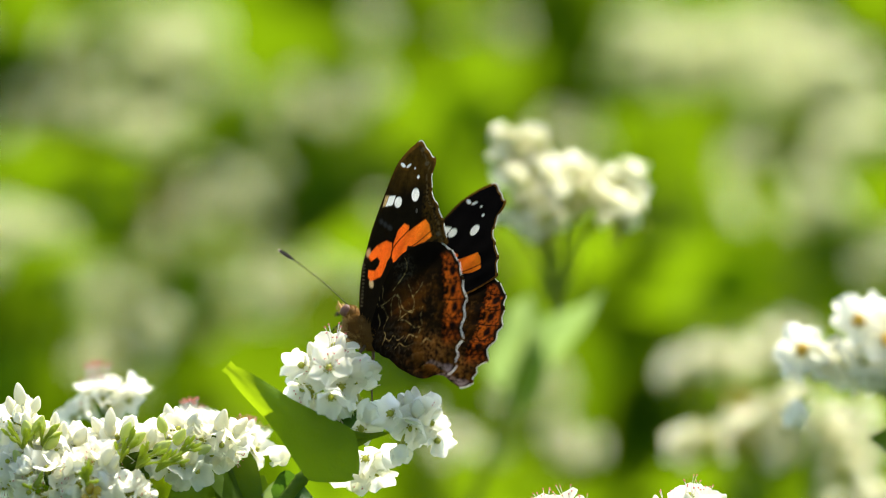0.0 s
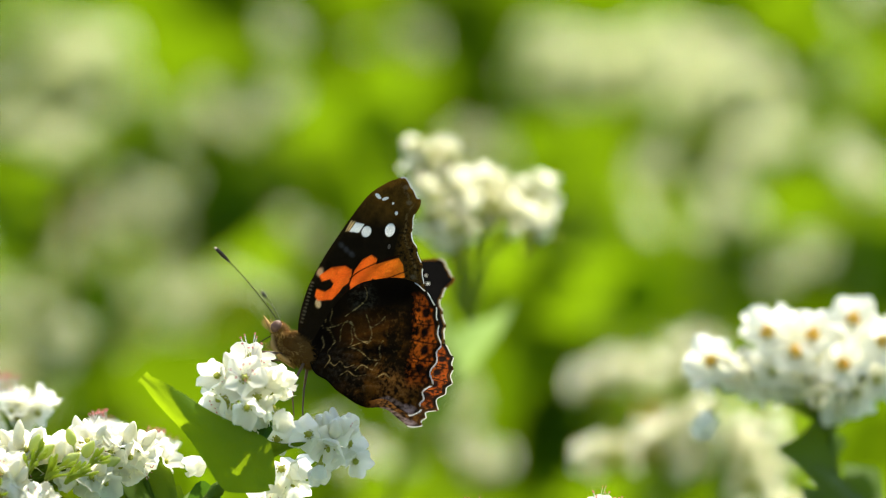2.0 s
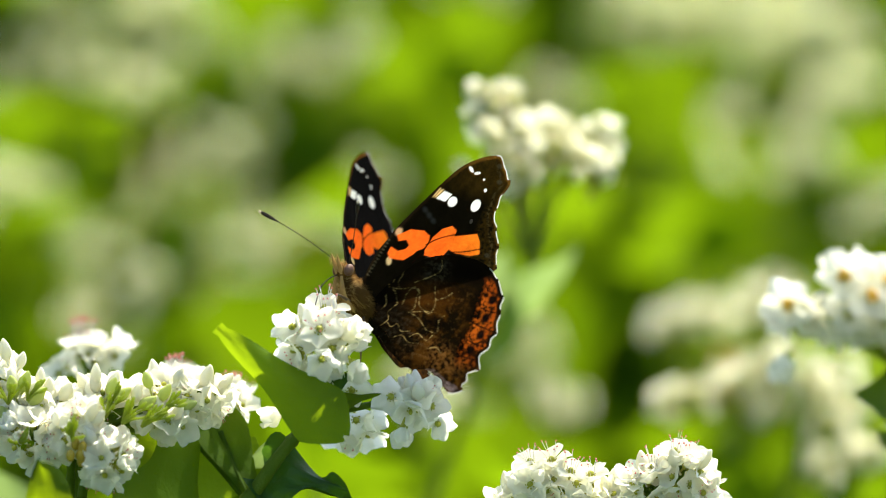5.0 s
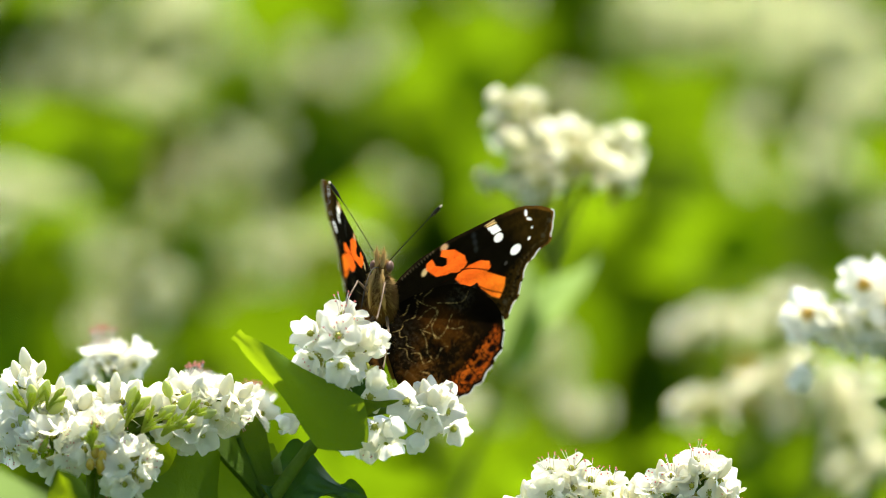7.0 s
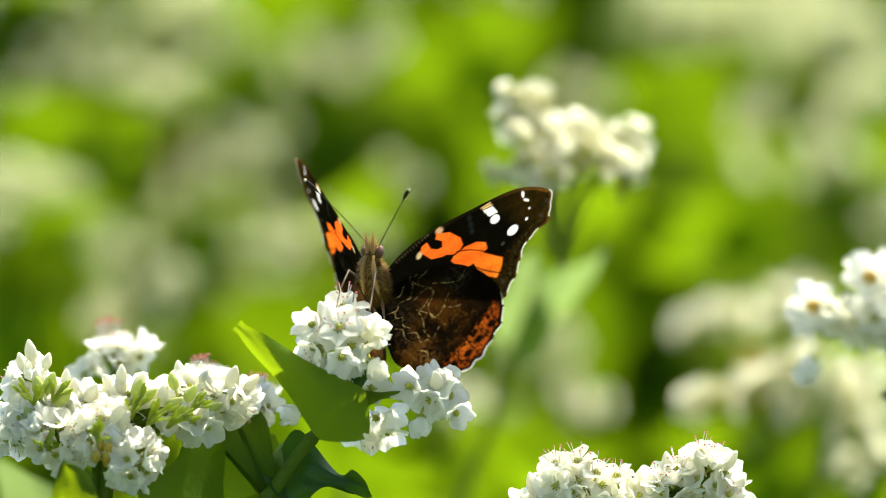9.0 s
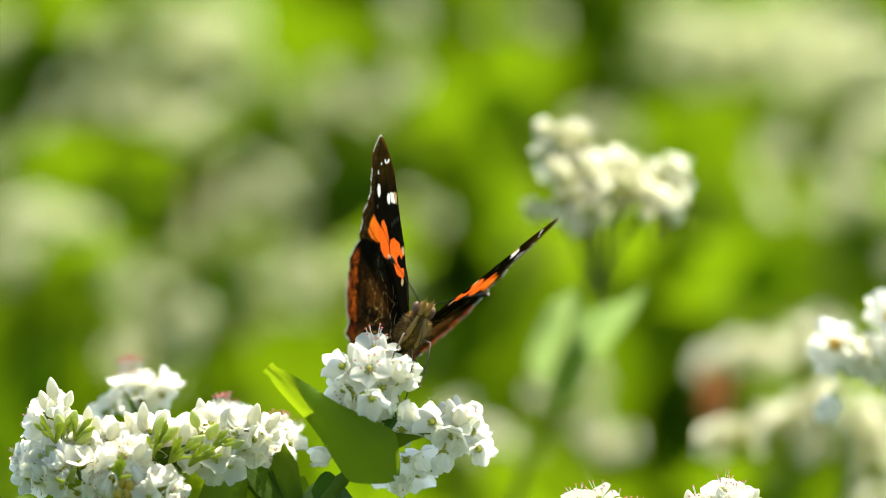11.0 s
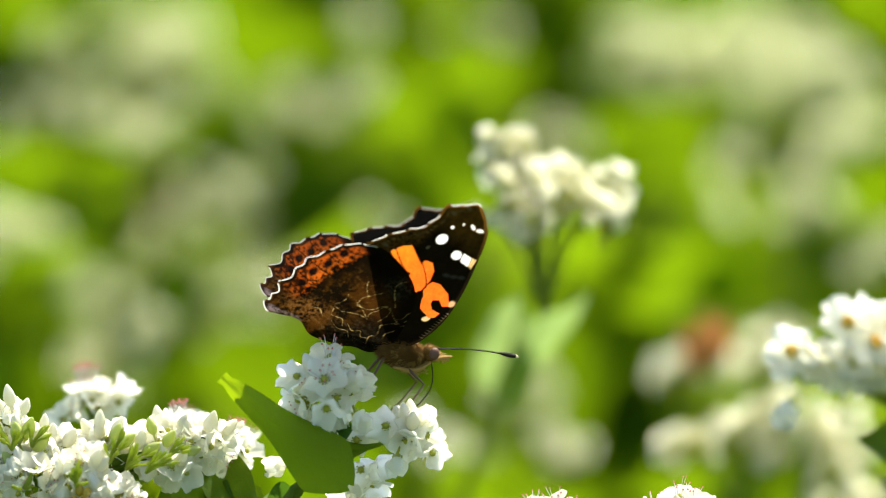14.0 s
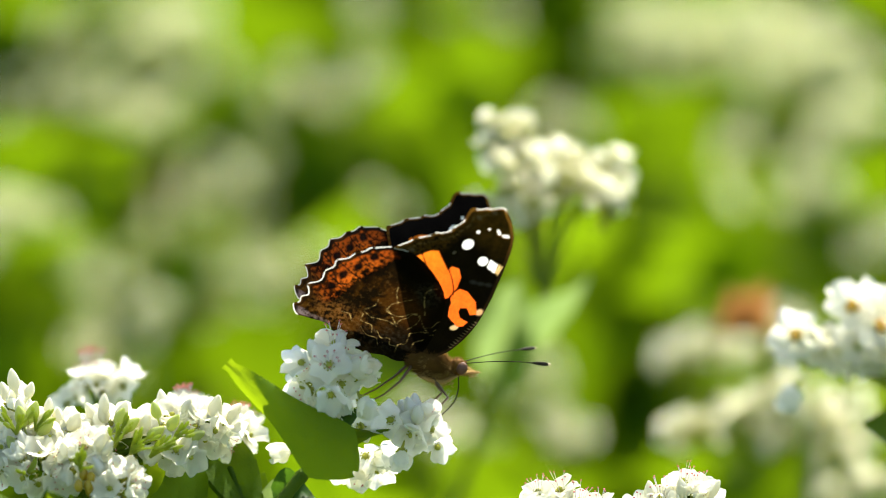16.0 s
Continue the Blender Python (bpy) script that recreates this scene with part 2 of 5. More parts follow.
def petal_me(length, width, cup, seed, name="petal"):
    """One tepal: broad and rounded, narrow at its base, hollow, with an uneven rim."""
    bm = bmesh.new()
    nx, ny = 7, 6
    g = {}
    for i in range(nx + 1):
        s = i / nx
        half = width / 2 * (math.sin(math.pi * (0.08 + 0.80 * s ** 0.9)) ** 0.55) * (0.30 + 0.70 * min(1, s * 2.0))
        for j in range(ny + 1):
            v = j / ny * 2 - 1
            x = length * s * (1 - 0.16 * v * v * s + 0.05 * noise.noise((v * 2, seed, 0)) * s)
            z = cup * length * (0.9 * s * s - 0.25 * s) + 0.34 * half * v * v * (1 - 0.6 * s) + 0.07 * width * math.sin(3 * v + 4 * s + seed) * s
            z -= 0.16 * length * max(0, s - 0.7) ** 1.5 * 4 * (0.6 + 0.4 * math.sin(seed * 2.7))
            g[i, j] = bm.verts.new((x, half * v, z))
    for i in range(nx):
        for j in range(ny):
            bm.faces.new((g[i, j], g[i + 1, j], g[i + 1, j + 1], g[i, j + 1]))
    return mesh_of(name, bm, PETAL)


def heart_me(seed):
    """The green heart of a flower: ovary, nectar lumps and its short stalk."""
    bm = bmesh.new()
    egg(bm, (0, 0, 0.0004), (0.00062, 0.00062, 0.0008), seg=8, rings=6)
    for k in range(8):
        a = k * math.pi / 4 + seed
        egg(bm, (0.00085 * math.cos(a), 0.00085 * math.sin(a), 0.00015), (0.00024, 0.00024, 0.0003), seg=6, rings=4)
    tube(bm, [(0, 0, 0), (0, 0, -0.0008), (0.0003, 0.0002, -0.0024)], [0.0005, 0.00028, 0.0002], 6)
    return mesh_of("flower", bm, HEART)


def stamens_me(seed, fat=1.0):
    r = random.Random(seed)
    bm = bmesh.new()
    for k in range(8):
        a = k * math.pi / 4 + r.uniform(-0.3, 0.3)
        lean, h = r.uniform(0.2, 0.6), r.uniform(0.0022, 0.0031)
        top = Vector((math.cos(a) * lean * h, math.sin(a) * lean * h, h))
        tube(bm, [(math.cos(a) * 0.0006, math.sin(a) * 0.0006, 0.0003), top * 0.6, top], 0.00005, 4)
        egg(bm, top, (0.00017 * fat, 0.00012 * fat, 0.00012 * fat), Matrix.Rotation(a, 3, "Z"), 6, 4, 1)
    return mesh_of("stamen_tuft", bm, FILAMENT, ANTHER)


def bud_me(seed):
    """A closed blossom: a ribbed drop, pointed at its end, on a short stalk."""
    bm = bmesh.new()
    for v in egg(bm, (0, 0, 0.0014), (0.00098, 0.00098, 0.0018), seg=12, rings=9):
        a = math.atan2(v.co.y, v.co.x)
        k = (1 + 0.12 * math.cos(5 * a + seed)) * (1 - 0.42 * max(0.0, (v.co.z / MM - 1.3) / 1.9))
        v.co.x *= k
        v.co.y *= k
    tube(bm, [(0, 0, 0.0002), (0.0001, 0, -0.0006), (0.0004, 0.0002, -0.002)], [0.0004, 0.0002, 0.00018], 6)
    return mesh_of("bud", bm, BUD)


PETALS = [[petal_me(0.0038, w, c, k) for k, w in ((0.3, 0.0036), (1.7, 0.0032), (2.9, 0.0039))] for c in (0.15, 0.42, 0.78)]
HEARTS = [heart_me(k) for k in (0.0, 0.4)]
STAMENS = [stamens_me(k) for k in (3, 4, 5)]
FADED = [stamens_me(k, 1.5) for k in (6, 7)]
BUDS = [bud_me(k) for k in (0, 1.3)]


def flower(plant, m, openness, r, stamens=True):
    """One five-petalled blossom at the pose m (its z looks out of the blossom)."""
    heart = piece("flower", r.choice(HEARTS), plant, m)
    for k in range(5):
        lift = {0: 12, 1: 28, 2: 48}[openness] + r.uniform(-9, 9)
        t = Matrix.Rotation(radians(72 * k + r.uniform(-9, 9)), 4, "Z") @ Matrix.Translation((0.0003, 0, 0.0001)) \
            @ Matrix.Rotation(-radians(lift), 4, "Y") @ Matrix.Rotation(radians(r.uniform(-14, 14)), 4, "X")
        piece("petal", r.choice(PETALS[openness]), heart, t @ Matrix.Scale(r.uniform(0.88, 1.1), 4))
    if stamens == "full" or (stamens and r.random() < 0.18):
        piece("stamen_tuft", r.choice(STAMENS), heart, Matrix.Scale(1.35 if stamens == "full" else 1.0, 4))
    return heart


def bud(plant, m, r):
    return piece("bud", r.choice(BUDS), plant, m @ Matrix.Scale(r.uniform(0.8, 1.15), 4))


def out_pose(place, out, r, scale=1.0):
    """A pose whose z points out, turned by chance about it."""
    q = Vector(out).normalized().to_track_quat("Z", "Y").to_matrix().to_4x4()
    q.translation = place
    return q @ Matrix.Rotation(r.uniform(0, 6.28), 4, "Z") @ Matrix.Scale(scale, 4)


def raceme(plant, centre, radii, count, r, buds=2, foot=None, lookout=(0, 0.15, -0.75), size=1.0):
    """A rounded head of blossoms (readings in mm) on a short green twig. Returns its parts."""
    made = []
    cu, cv, cw = centre
    radii = [max(1.2, q - 1.0) for q in radii]
    golden = math.pi * (3 - math.sqrt(5))
    for k in range(count):
        z = 1 - 2 * (k + 0.5) / count
        a = k * golden + r.uniform(-0.25, 0.25)
        q = math.sqrt(max(0, 1 - z * z))
        d = Vector((q * math.cos(a), z, q * math.sin(a)))
        grow = r.uniform(0.68, 1.0)
        place = spot(cu + d.x * radii[0] * grow, cv + d.y * radii[1] * grow, cw + d.z * radii[2] * grow)
        out = d + Vector(lookout) * r.uniform(0.4, 1.0) + Vector((r.uniform(-.55, .55), r.uniform(-.55, .55), r.uniform(-.4, .4)))
        out = ACROSS * out.x + UP * out.y + AWAY * out.z
        made.append(flower(plant, out_pose(place, out, r, r.uniform(0.9, 1.12) * size), r.choice((0, 1, 1, 2)), r))
    for k in range(buds):
        d = Vector((r.uniform(-1, 1), r.uniform(0.2, 1), r.uniform(-1, 0.2))).normalized()
        place = spot(cu + d.x * radii[0] * 1.05, cv + d.y * radii[1] * 1.1, cw + d.z * radii[2])
        made.append(bud(plant, out_pose(place, ACROSS * d.x + UP * (d.y + 0.5) + AWAY * d.z, r), r))
    if foot:
        bm = bmesh.new()
        top = spot(cu, cv + radii[1] * 0.6, cw)
        mid = spot(cu, cv, cw)
        tube(bm, bend([spot(*foot), (spot(*foot) + mid) / 2 + UP * 0.0006, mid, top], 6), 0.00055, 8)
        for k in range(7):
            d = Vector((r.uniform(-1, 1), r.uniform(-0.6, 1), r.uniform(-1, 1))).normalized()
            end = spot(cu + d.x * radii[0] * 0.7, cv + d.y * radii[1] * 0.7, cw + d.z * radii[2] * 0.7)
            tube(bm, bend([mid, (mid + end) / 2 + UP * 0.0005, end], 3), 0.00026, 6)
        made.append(part("twig", bm, STEM, plant))
    return made


def plant_at(name, label, base, group="flowering plants in focus"):
    """The empty foot of a plant; its parts are given in world places and hang from it."""
    ob = new(name)
    ob.location = base
    ob.empty_display_size = 0.02
    tagged(ob, label, "plant", group)
    return ob


def rooted(ob):
    """Shifts a plant's parts from world places to its own space."""
    inv = Matrix.Translation(ob.location).inverted()
    for c in ob.children:
        c.matrix_basis = inv @ c.matrix_basis
    return ob


def stem(plant, points, radii, mat=None, name="stem"):
    bm = bmesh.new()
    line = bend(points, 10)
    n = len(line) - 1
    rad = [radii[0] + (radii[1] - radii[0]) * i / n for i in range(n + 1)]
    for frac in (0.35, 0.6, 0.82):
        rad[int(frac * n)] *= 1.22
    tube(bm, line, rad, 10)
    return part(name, bm, mat or STEM, plant)


def leaf(plant, base, tip, normal, width, mat=None, fold=0.25, curl=0.05, seed=0, wave=0.03, label="", stalk=None, lobes=0.28, taper=0.75, blunt=0.0, rounded=0.0):
    """A leaf from its base to its tip (world places)."""
    d = Vector(tip) - Vector(base)
    bm = leaf_bm(d.length, width, fold, curl, lobes=lobes, seed=seed, wave=wave, taper=taper, blunt=blunt, rounded=rounded, nx=24)
    if stalk is not None:
        inv = aimed(base, d, normal).inverted()
        foot = inv @ Vector(stalk)
        tube(bm, bend([foot, foot * 0.5 + Vector((0, 0, -0.0004)), Vector((0.0004, 0, 0))], 4), 0.00045, 6)
    return part("leaf", bm, mat or LEAF, plant, label, aimed(base, d, normal))

# ---- the visited plant ----
rnd = random.Random(11)
visited = plant_at("buckwheat_plant", "white-flowered buckwheat plant with the butterfly on its top", Vector((-0.05, 0.035, 0.0)))
stem(visited, [(-0.05, 0.035, -0.01), (-0.055, 0.02, 0.35), (-0.045, 0.002, 0.65), spot(-29.9, -45.1, 3), spot(-24.7, -36.2, 1), spot(-19.9, -29.9, 0), spot(-15.1, -25.5, 0)], (0.0018, 0.0008))
# the round head on which the butterfly feeds
raceme(visited, (-15.7, -15.3, -6), (5.0, 4.8, 4.4), 17, rnd, 4, (-16.0, -25.5, 0), (0, 0.1, -0.6), 0.84)
flower(visited, out_pose(spot(-16.0, -13.4, -11), rotated(-0.05, 0.45, -1), rnd, 0.92), 0, rnd, "full")
flower(visited, out_pose(spot(-15.7, -17.6, -11), rotated(0.0, -0.45, -1), rnd, 0.9), 1, rnd)
flower(visited, out_pose(spot(-15.2, -10.3, -7), rotated(0.0, 0.9, -0.55), rnd, 0.9), 0, rnd, "full")
flower(visited, out_pose(spot(-20.0, -12.9, -8), rotated(-0.7, 0.1, -0.7), rnd, 0.88), 1, rnd)
flower(visited, out_pose(spot(-19.8, -16.3, -8), rotated(-0.6, -0.4, -0.7), rnd, 0.86), 1, rnd)
flower(visited, out_pose(spot(-11.1, -13.7, -8), rotated(0.6, 0.1, -0.8), rnd, 0.88), 2, rnd)
flower(visited, out_pose(spot(-11.1, -18.5, -9), rotated(0.35, -0.6, -0.7), rnd, 0.92), 2, rnd)
# blossoms lower on the stem, around the leaf
for u, v, w, ou, ov, ow, op in (
        (-11.2, -22.9, -2, 0.1, 0.5, -0.8, 0), (-22.1, -26.2, 4, -0.8, -0.2, -0.5, 2), (-10.6, -27.1, 4, 0.1, -0.5, -0.8, 1),
        (-8.7, -26.7, 5, 0.6, -0.3, -0.6, 1), (-11.2, -29.1, 6, -0.1, -0.8, -0.5, 2), (-8.9, -29.3, 5, 0.4, -0.7, -0.5, 1),
        (-13.3, -28.9, 8, -0.3, -0.8, -0.4, 1), (-16.0, -21.7, 5, -0.2, 0.2, -0.7, 1)):
    flower(visited, out_pose(spot(u, v, w), rotated(ou, ov, ow), rnd, 0.88), op, rnd)
# the outer raceme, which sinks under the butterfly's weight
outer = raceme(visited, (-1.4, -24.5, -4), (3.4, 2.6, 2.8), 9, rnd, 4, (-13.8, -25.8, 1), (0.25, -0.1, -0.75), 0.8)
outer.append(flower(visited, out_pose(spot(-5.4, -23.4, -6), rotated(-0.4, 0.1, -0.8), rnd, 0.9), 1, rnd))
outer.append(flower(visited, out_pose(spot(-3.8, -28.0, -6), rotated(-0.1, -0.9, -0.5), rnd, 0.8), 2, rnd))
outer.append(flower(visited, out_pose(spot(1.4, -27.4, -5), rotated(0.5, -0.4, -0.7), rnd, 0.82), 1, rnd))
# its leaves
leaf(visited, spot(-12.4, -29.5, -9), spot(-31.7, -12.8, -13), rotated(-0.15, 0.05, -0.97), 0.0096, fold=0.08, curl=0.03, seed=1, wave=0.012, label="smooth green bract leaf with a sunlit pale tip", lobes=0.03, taper=1.0, blunt=0.42, rounded=0.22)
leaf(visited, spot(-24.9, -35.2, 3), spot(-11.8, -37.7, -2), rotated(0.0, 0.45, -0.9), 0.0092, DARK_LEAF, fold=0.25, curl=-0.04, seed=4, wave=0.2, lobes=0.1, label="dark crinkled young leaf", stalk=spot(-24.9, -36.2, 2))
leaf(visited, spot(-31.7, -28.7, 6), spot(-24.3, -42.5, 3), rotated(0.35, 0.2, -0.9), 0.0075, fold=0.35, curl=0.02, seed=6, stalk=spot(-27.3, -39.0, 3))
leaf(visited, spot(-26.6, -37.0, 8), spot(-24.6, -30.6, 6), rotated(0.2, -0.5, -0.9), 0.0062, PALE_LEAF, fold=0.3, curl=0.1, seed=7)
leaf(visited, spot(-35.2, -30.4, 9), spot(-42.2, -44.3, 6), rotated(0.1, 0.35, -0.9), 0.022, fold=0.15, curl=0.04, seed=9, stalk=spot(-27.3, -39.9, 3))
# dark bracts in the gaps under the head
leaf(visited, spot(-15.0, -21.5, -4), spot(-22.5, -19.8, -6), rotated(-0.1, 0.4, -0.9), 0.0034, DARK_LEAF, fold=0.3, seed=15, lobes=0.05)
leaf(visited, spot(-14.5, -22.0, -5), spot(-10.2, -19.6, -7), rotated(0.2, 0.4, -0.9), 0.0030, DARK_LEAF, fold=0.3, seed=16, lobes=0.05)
leaf(visited, spot(-13.5, -24.5, -6), spot(-6.6, -23.2, -7), rotated(0.0, 0.35, -0.9), 0.0024, fold=0.35, seed=17, lobes=0.05, label="small narrow green bract")
rooted(visited)

# ---- the plant with the wide white heads ----
rnd = random.Random(23)
wide = plant_at("buckwheat_plant", "bushy buckwheat plant with wide white flower heads", Vector((-0.07, 0.05, 0.0)))
stem(wide, [(-0.07, 0.05, -0.01), (-0.075, 0.04, 0.4), (-0.06, 0.01, 0.68), spot(-53.0, -48.6, 4), spot(-53.2, -37.3, 2), spot(-51.6, -30.3, 2)], (0.003, 0.0011))
for cu, cv, cw, a, b, c, n in (
        (-64.1, -22.0, 0, 3.6, 3.4, 3.4, 6), (-65.8, -28.5, -3.2, 4.2, 3.8, 3.4, 9), (-57.6, -25.5, -2, 4.6, 3.0, 3.4, 9),
        (-59.6, -30.2, -6.5, 4.6, 4.2, 3.4, 10), (-53.0, -28.9, -8.6, 4.0, 3.6, 3.4, 9), (-49.4, -24.2, -1, 3.8, 2.8, 3.4, 7),
        (-48.2, -33.6, -10.1, 4.2, 4.4, 3.4, 10), (-45.3, -29.6, 12, 4.0, 4.0, 3.4, 7), (-39.8, -23.8, -0.7, 4.4, 3.2, 3.4, 9),
        (-34.6, -24.2, -2, 4.6, 3.6, 3.4, 10), (-30.5, -25.7, 10, 3.6, 3.6, 3.0, 7), (-38.9, -28.0, -4.9, 3.4, 2.2, 3.0, 5)):
    raceme(wide, (cu, cv, cw), (a, b, c), int(n * 1.7), rnd, 3, (-51.2, -31.2, 2), (0, 0.2, -0.45), 0.76)
raceme(wide, (-52.4, -18.2, 30), (3.6, 2.2, 3.2), 6, rnd, 1, (-51.7, -31.5, 20), (0, 0.5, -0.3), 0.72)
raceme(wide, (-48.2, -17.4, 30), (1.6, 1.6, 2.0), 3, rnd, 0, None, (0, 0.5, -0.3), 0.72)
raceme(wide, (-56.3, -20.4, 28), (1.4, 1.4, 2.0), 2, rnd, 0, None, (0, 0.3, -0.3), 0.72)
for u, v, w, du, dv in ((-50.1, -21.6, -4, 0.0, 1), (-48.0, -22.9, -4, 0.35, 0.8), (-46.2, -23.7, -4, 0.8, 0.5), (-58.8, -22.0, -3, 0.1, 1),
                        (-61.9, -19.4, -3, 0.3, 1), (-63.8, -18.1, -3, -0.2, 1), (-62.7, -22.4, -4, -0.2, 0.9), (-42.3, -25.4, -5, 0.9, 0.5), (-41.0, -26.3, -5, 0.9, 0.2),
                        (-60.5, -23.7, -4, 0.6, 0.6), (-38.0, -21.6, -4, 0.5, 0.9), (-44.1, -24.6, -5, 0.2, 1)):
    bud(wide, out_pose(spot(u, v, w), rotated(du, dv, -0.2), rnd, 0.95), rnd)
for u, v, w in ((-54.6, -16.9, 30), (-52.9, -16.5, 31), (-51.1, -16.8, 29), (-38.6, -21.0, 22), (-36.6, -21.4, 24), (-30.3, -23.7, 26), (-28.1, -24.2, 27)):
    flower(wide, out_pose(spot(u, v, w), rotated(rnd.uniform(-0.2, 0.2), 1, -0.1), rnd, 0.68), 1, rnd, "full")
for u, v, w in ((-54.4, -15.1, 30), (-53.2, -14.7, 31), (-51.9, -15.0, 30), (-38.9, -20.6, 16), (-37.7, -20.3, 17), (-30.2, -23.1, 18), (-28.8, -23.3, 18)):
    piece("stamen_tuft", rnd.choice(FADED), wide, out_pose(spot(u, v, w), rotated(rnd.uniform(-0.2, 0.2), 1, -0.1), rnd, 0.95), "tuft of faded red anthers")
bm = bmesh.new()
for end in ((-46.2, -23.5, -4), (-41.1, -25.5, -4), (-38.0, -26.9, -3), (-44.5, -25.9, -3), (-62.7, -24.2, -3), (-65.4, -25.9, -2)):
    a, b = spot(-50.7, -29.0, -1), spot(*end)
    tube(bm, bend([a, (a + b) / 2 + UP * 0.001, b], 5), 0.0005, 7)
part("twig", bm, STEM, wide)


def bract_spray(plant, centre, towards, count, length, r):
    """A fan of thin yellow-green stalks that end in small pointed bracts (readings in mm)."""
    bm = bmesh.new()
    a = spot(*centre)
    for k in range(count):
        d = Vector(towards) + Vector((r.uniform(-.7, .7), r.uniform(-.6, .6), r.uniform(-.5, .3)))
        d = (ACROSS * d.x + UP * d.y + AWAY * d.z).normalized() * length * MM * r.uniform(0.6, 1.1)
        tube(bm, bend([a, a + d * 0.5 + UP * 0.0003, a + d], 4), [0.00026, 0.00024, 0.00022, 0.0002, 0.00018, 0.00016, 0.00015, 0.00014, 0.00014], 6)
        turn = d.to_track_quat("Z", "Y").to_matrix()
        egg(bm, a + d * 1.12, (0.00036, 0.0003, 0.0010), turn, 8, 7)
    return part("bract_spray", bm, BRACT, plant, "fan of yellow-green stalks and bracts")


for centre, towards, count, length in (((-63.5, -25.0, -7), (-0.1, 0.9, -0.4), 8, 3.6), ((-60.5, -24.5, -7), (0.3, 0.9, -0.4), 7, 3.2), ((-48.5, -27.0, -9), (0.3, 0.9, -0.4), 9, 4.2),
                                       ((-46.0, -28.0, -9), (0.8, 0.6, -0.4), 10, 4.6), ((-43.0, -28.5, -9), (0.9, 0.4, -0.4), 8, 4.0), ((-39.5, -26.0, -8), (0.4, 0.8, -0.4), 5, 2.8),
                                       ((-53.5, -30.5, -13), (0.1, 0.8, -0.5), 6, 2.6), ((-62.0, -31.5, -9), (0.2, 0.6, -0.7), 6, 2.8)):
    bract_spray(wide, centre, towards, count, length, rnd)
GREEN_BUD = bud_me(2.2)
GREEN_BUD.materials[0] = BUD_GREEN
for u, v, w, du, dv in ((-61.4, -22.9, -5, 0.3, 0.9), (-62.5, -23.7, -5, -0.2, 0.9), (-60.1, -24.8, -5, 0.6, 0.6), (-48.1, -23.4, -6, 0.4, 0.9), (-47.1, -24.3, -6, 0.7, 0.5), (-43.2, -25.4, -6, 0.8, 0.5),
                        (-41.4, -26.9, -6, 0.9, 0.1), (-40.1, -24.3, -6, 0.5, 0.8), (-37.5, -25.7, -6, 0.9, 0.3), (-63.1, -28.0, -5, -0.4, 0.6), (-52.2, -28.4, -7, 0.2, 0.9), (-41.9, -22.4, -5, -0.3, 0.9)):
    piece("bud", GREEN_BUD, wide, out_pose(spot(u, v, w), rotated(du, dv, -0.3), rnd, rnd.uniform(0.8, 1.1)), "yellow-green bud")
bm = bmesh.new()
for k in range(5):
    egg(bm, spot(*(-52.8, -32.2, -12)) + Vector((rnd.uniform(-1.6, 1.6), rnd.uniform(-1, 1), rnd.uniform(-1.4, 1.4))) * MM, (0.0007, 0.0007, 0.0010), None, 8, 6)
part("young_seed", bm, SEED, wide, "amber ripening seeds")
stem(wide, [spot(-52.3, -39.3, -4), spot(-52.0, -35.4, -5), spot(-52.9, -32.3, -7)], (0.0008, 0.0006), None, "flower_stalk")
stem(wide, [spot(-54.1, -39.3, -3), spot(-54.0, -35.4, -4), spot(-53.6, -32.4, -6)], (0.0007, 0.0006), None, "flower_stalk")
leaf(wide, spot(-54.8, -47.5, -15), spot(-58.4, -33.6, -21), rotated(-0.15, -0.5, -0.9), 0.0125, fold=0.12, curl=-0.03, seed=12, wave=0.13, label="bright green crinkled leaf", lobes=0.1, taper=0.6)
leaf(wide, spot(-42.0, -33.7, -2), spot(-33.8, -45.1, 4), rotated(0.1, 0.62, -0.78), 0.022, fold=0.1, curl=0.0, seed=14)
leaf(wide, spot(-60.0, -52.0, 70), spot(-71.5, -34.0, 58), rotated(0.1, -0.75, -0.7), 0.019, PALE_LEAF, fold=0.1, curl=0.02, seed=21, label="pale leaf behind the flower heads")
rooted(wide)

# ---- the low plant in focus ----
rnd = random.Random(37)
low = plant_at("buckwheat_plant", "low buckwheat plant with fresh white blossoms", Vector((0.035, 0.03, 0.0)))
stem(low, [(0.035, 0.03, -0.01), (0.03, 0.02, 0.4), spot(30.0, -63.2, 22), spot(29.4, -54.1, 14), spot(29.8, -47.9, 10)], (0.003, 0.0009))
for cu, cv, cw, a, b, c, n in (
        (17.9, -37.2, -1, 4.6, 3.4, 3.6, 11), (23.1, -38.5, 0, 4.2, 3.2, 3.6, 9), (28.8, -40.1, 2, 4.4, 2.8, 3.6, 9),
        (34.4, -38.5, 0, 4.6, 3.8, 3.6, 11), (39.6, -36.1, -1, 4.4, 3.6, 3.6, 10), (42.6, -40.0, 0, 3.6, 3.6, 3.6, 8),
        (14.0, -40.1, 2, 3.4, 2.6, 3.4, 6), (26.2, -44.0, 2, 8.0, 3.0, 4.0, 10)):
    raceme(low, (cu, cv, cw), (a, b, c), int(n * 1.35), rnd, 2, (29.4, -43.5, 1), (0, 0.5, -0.4), 0.78)
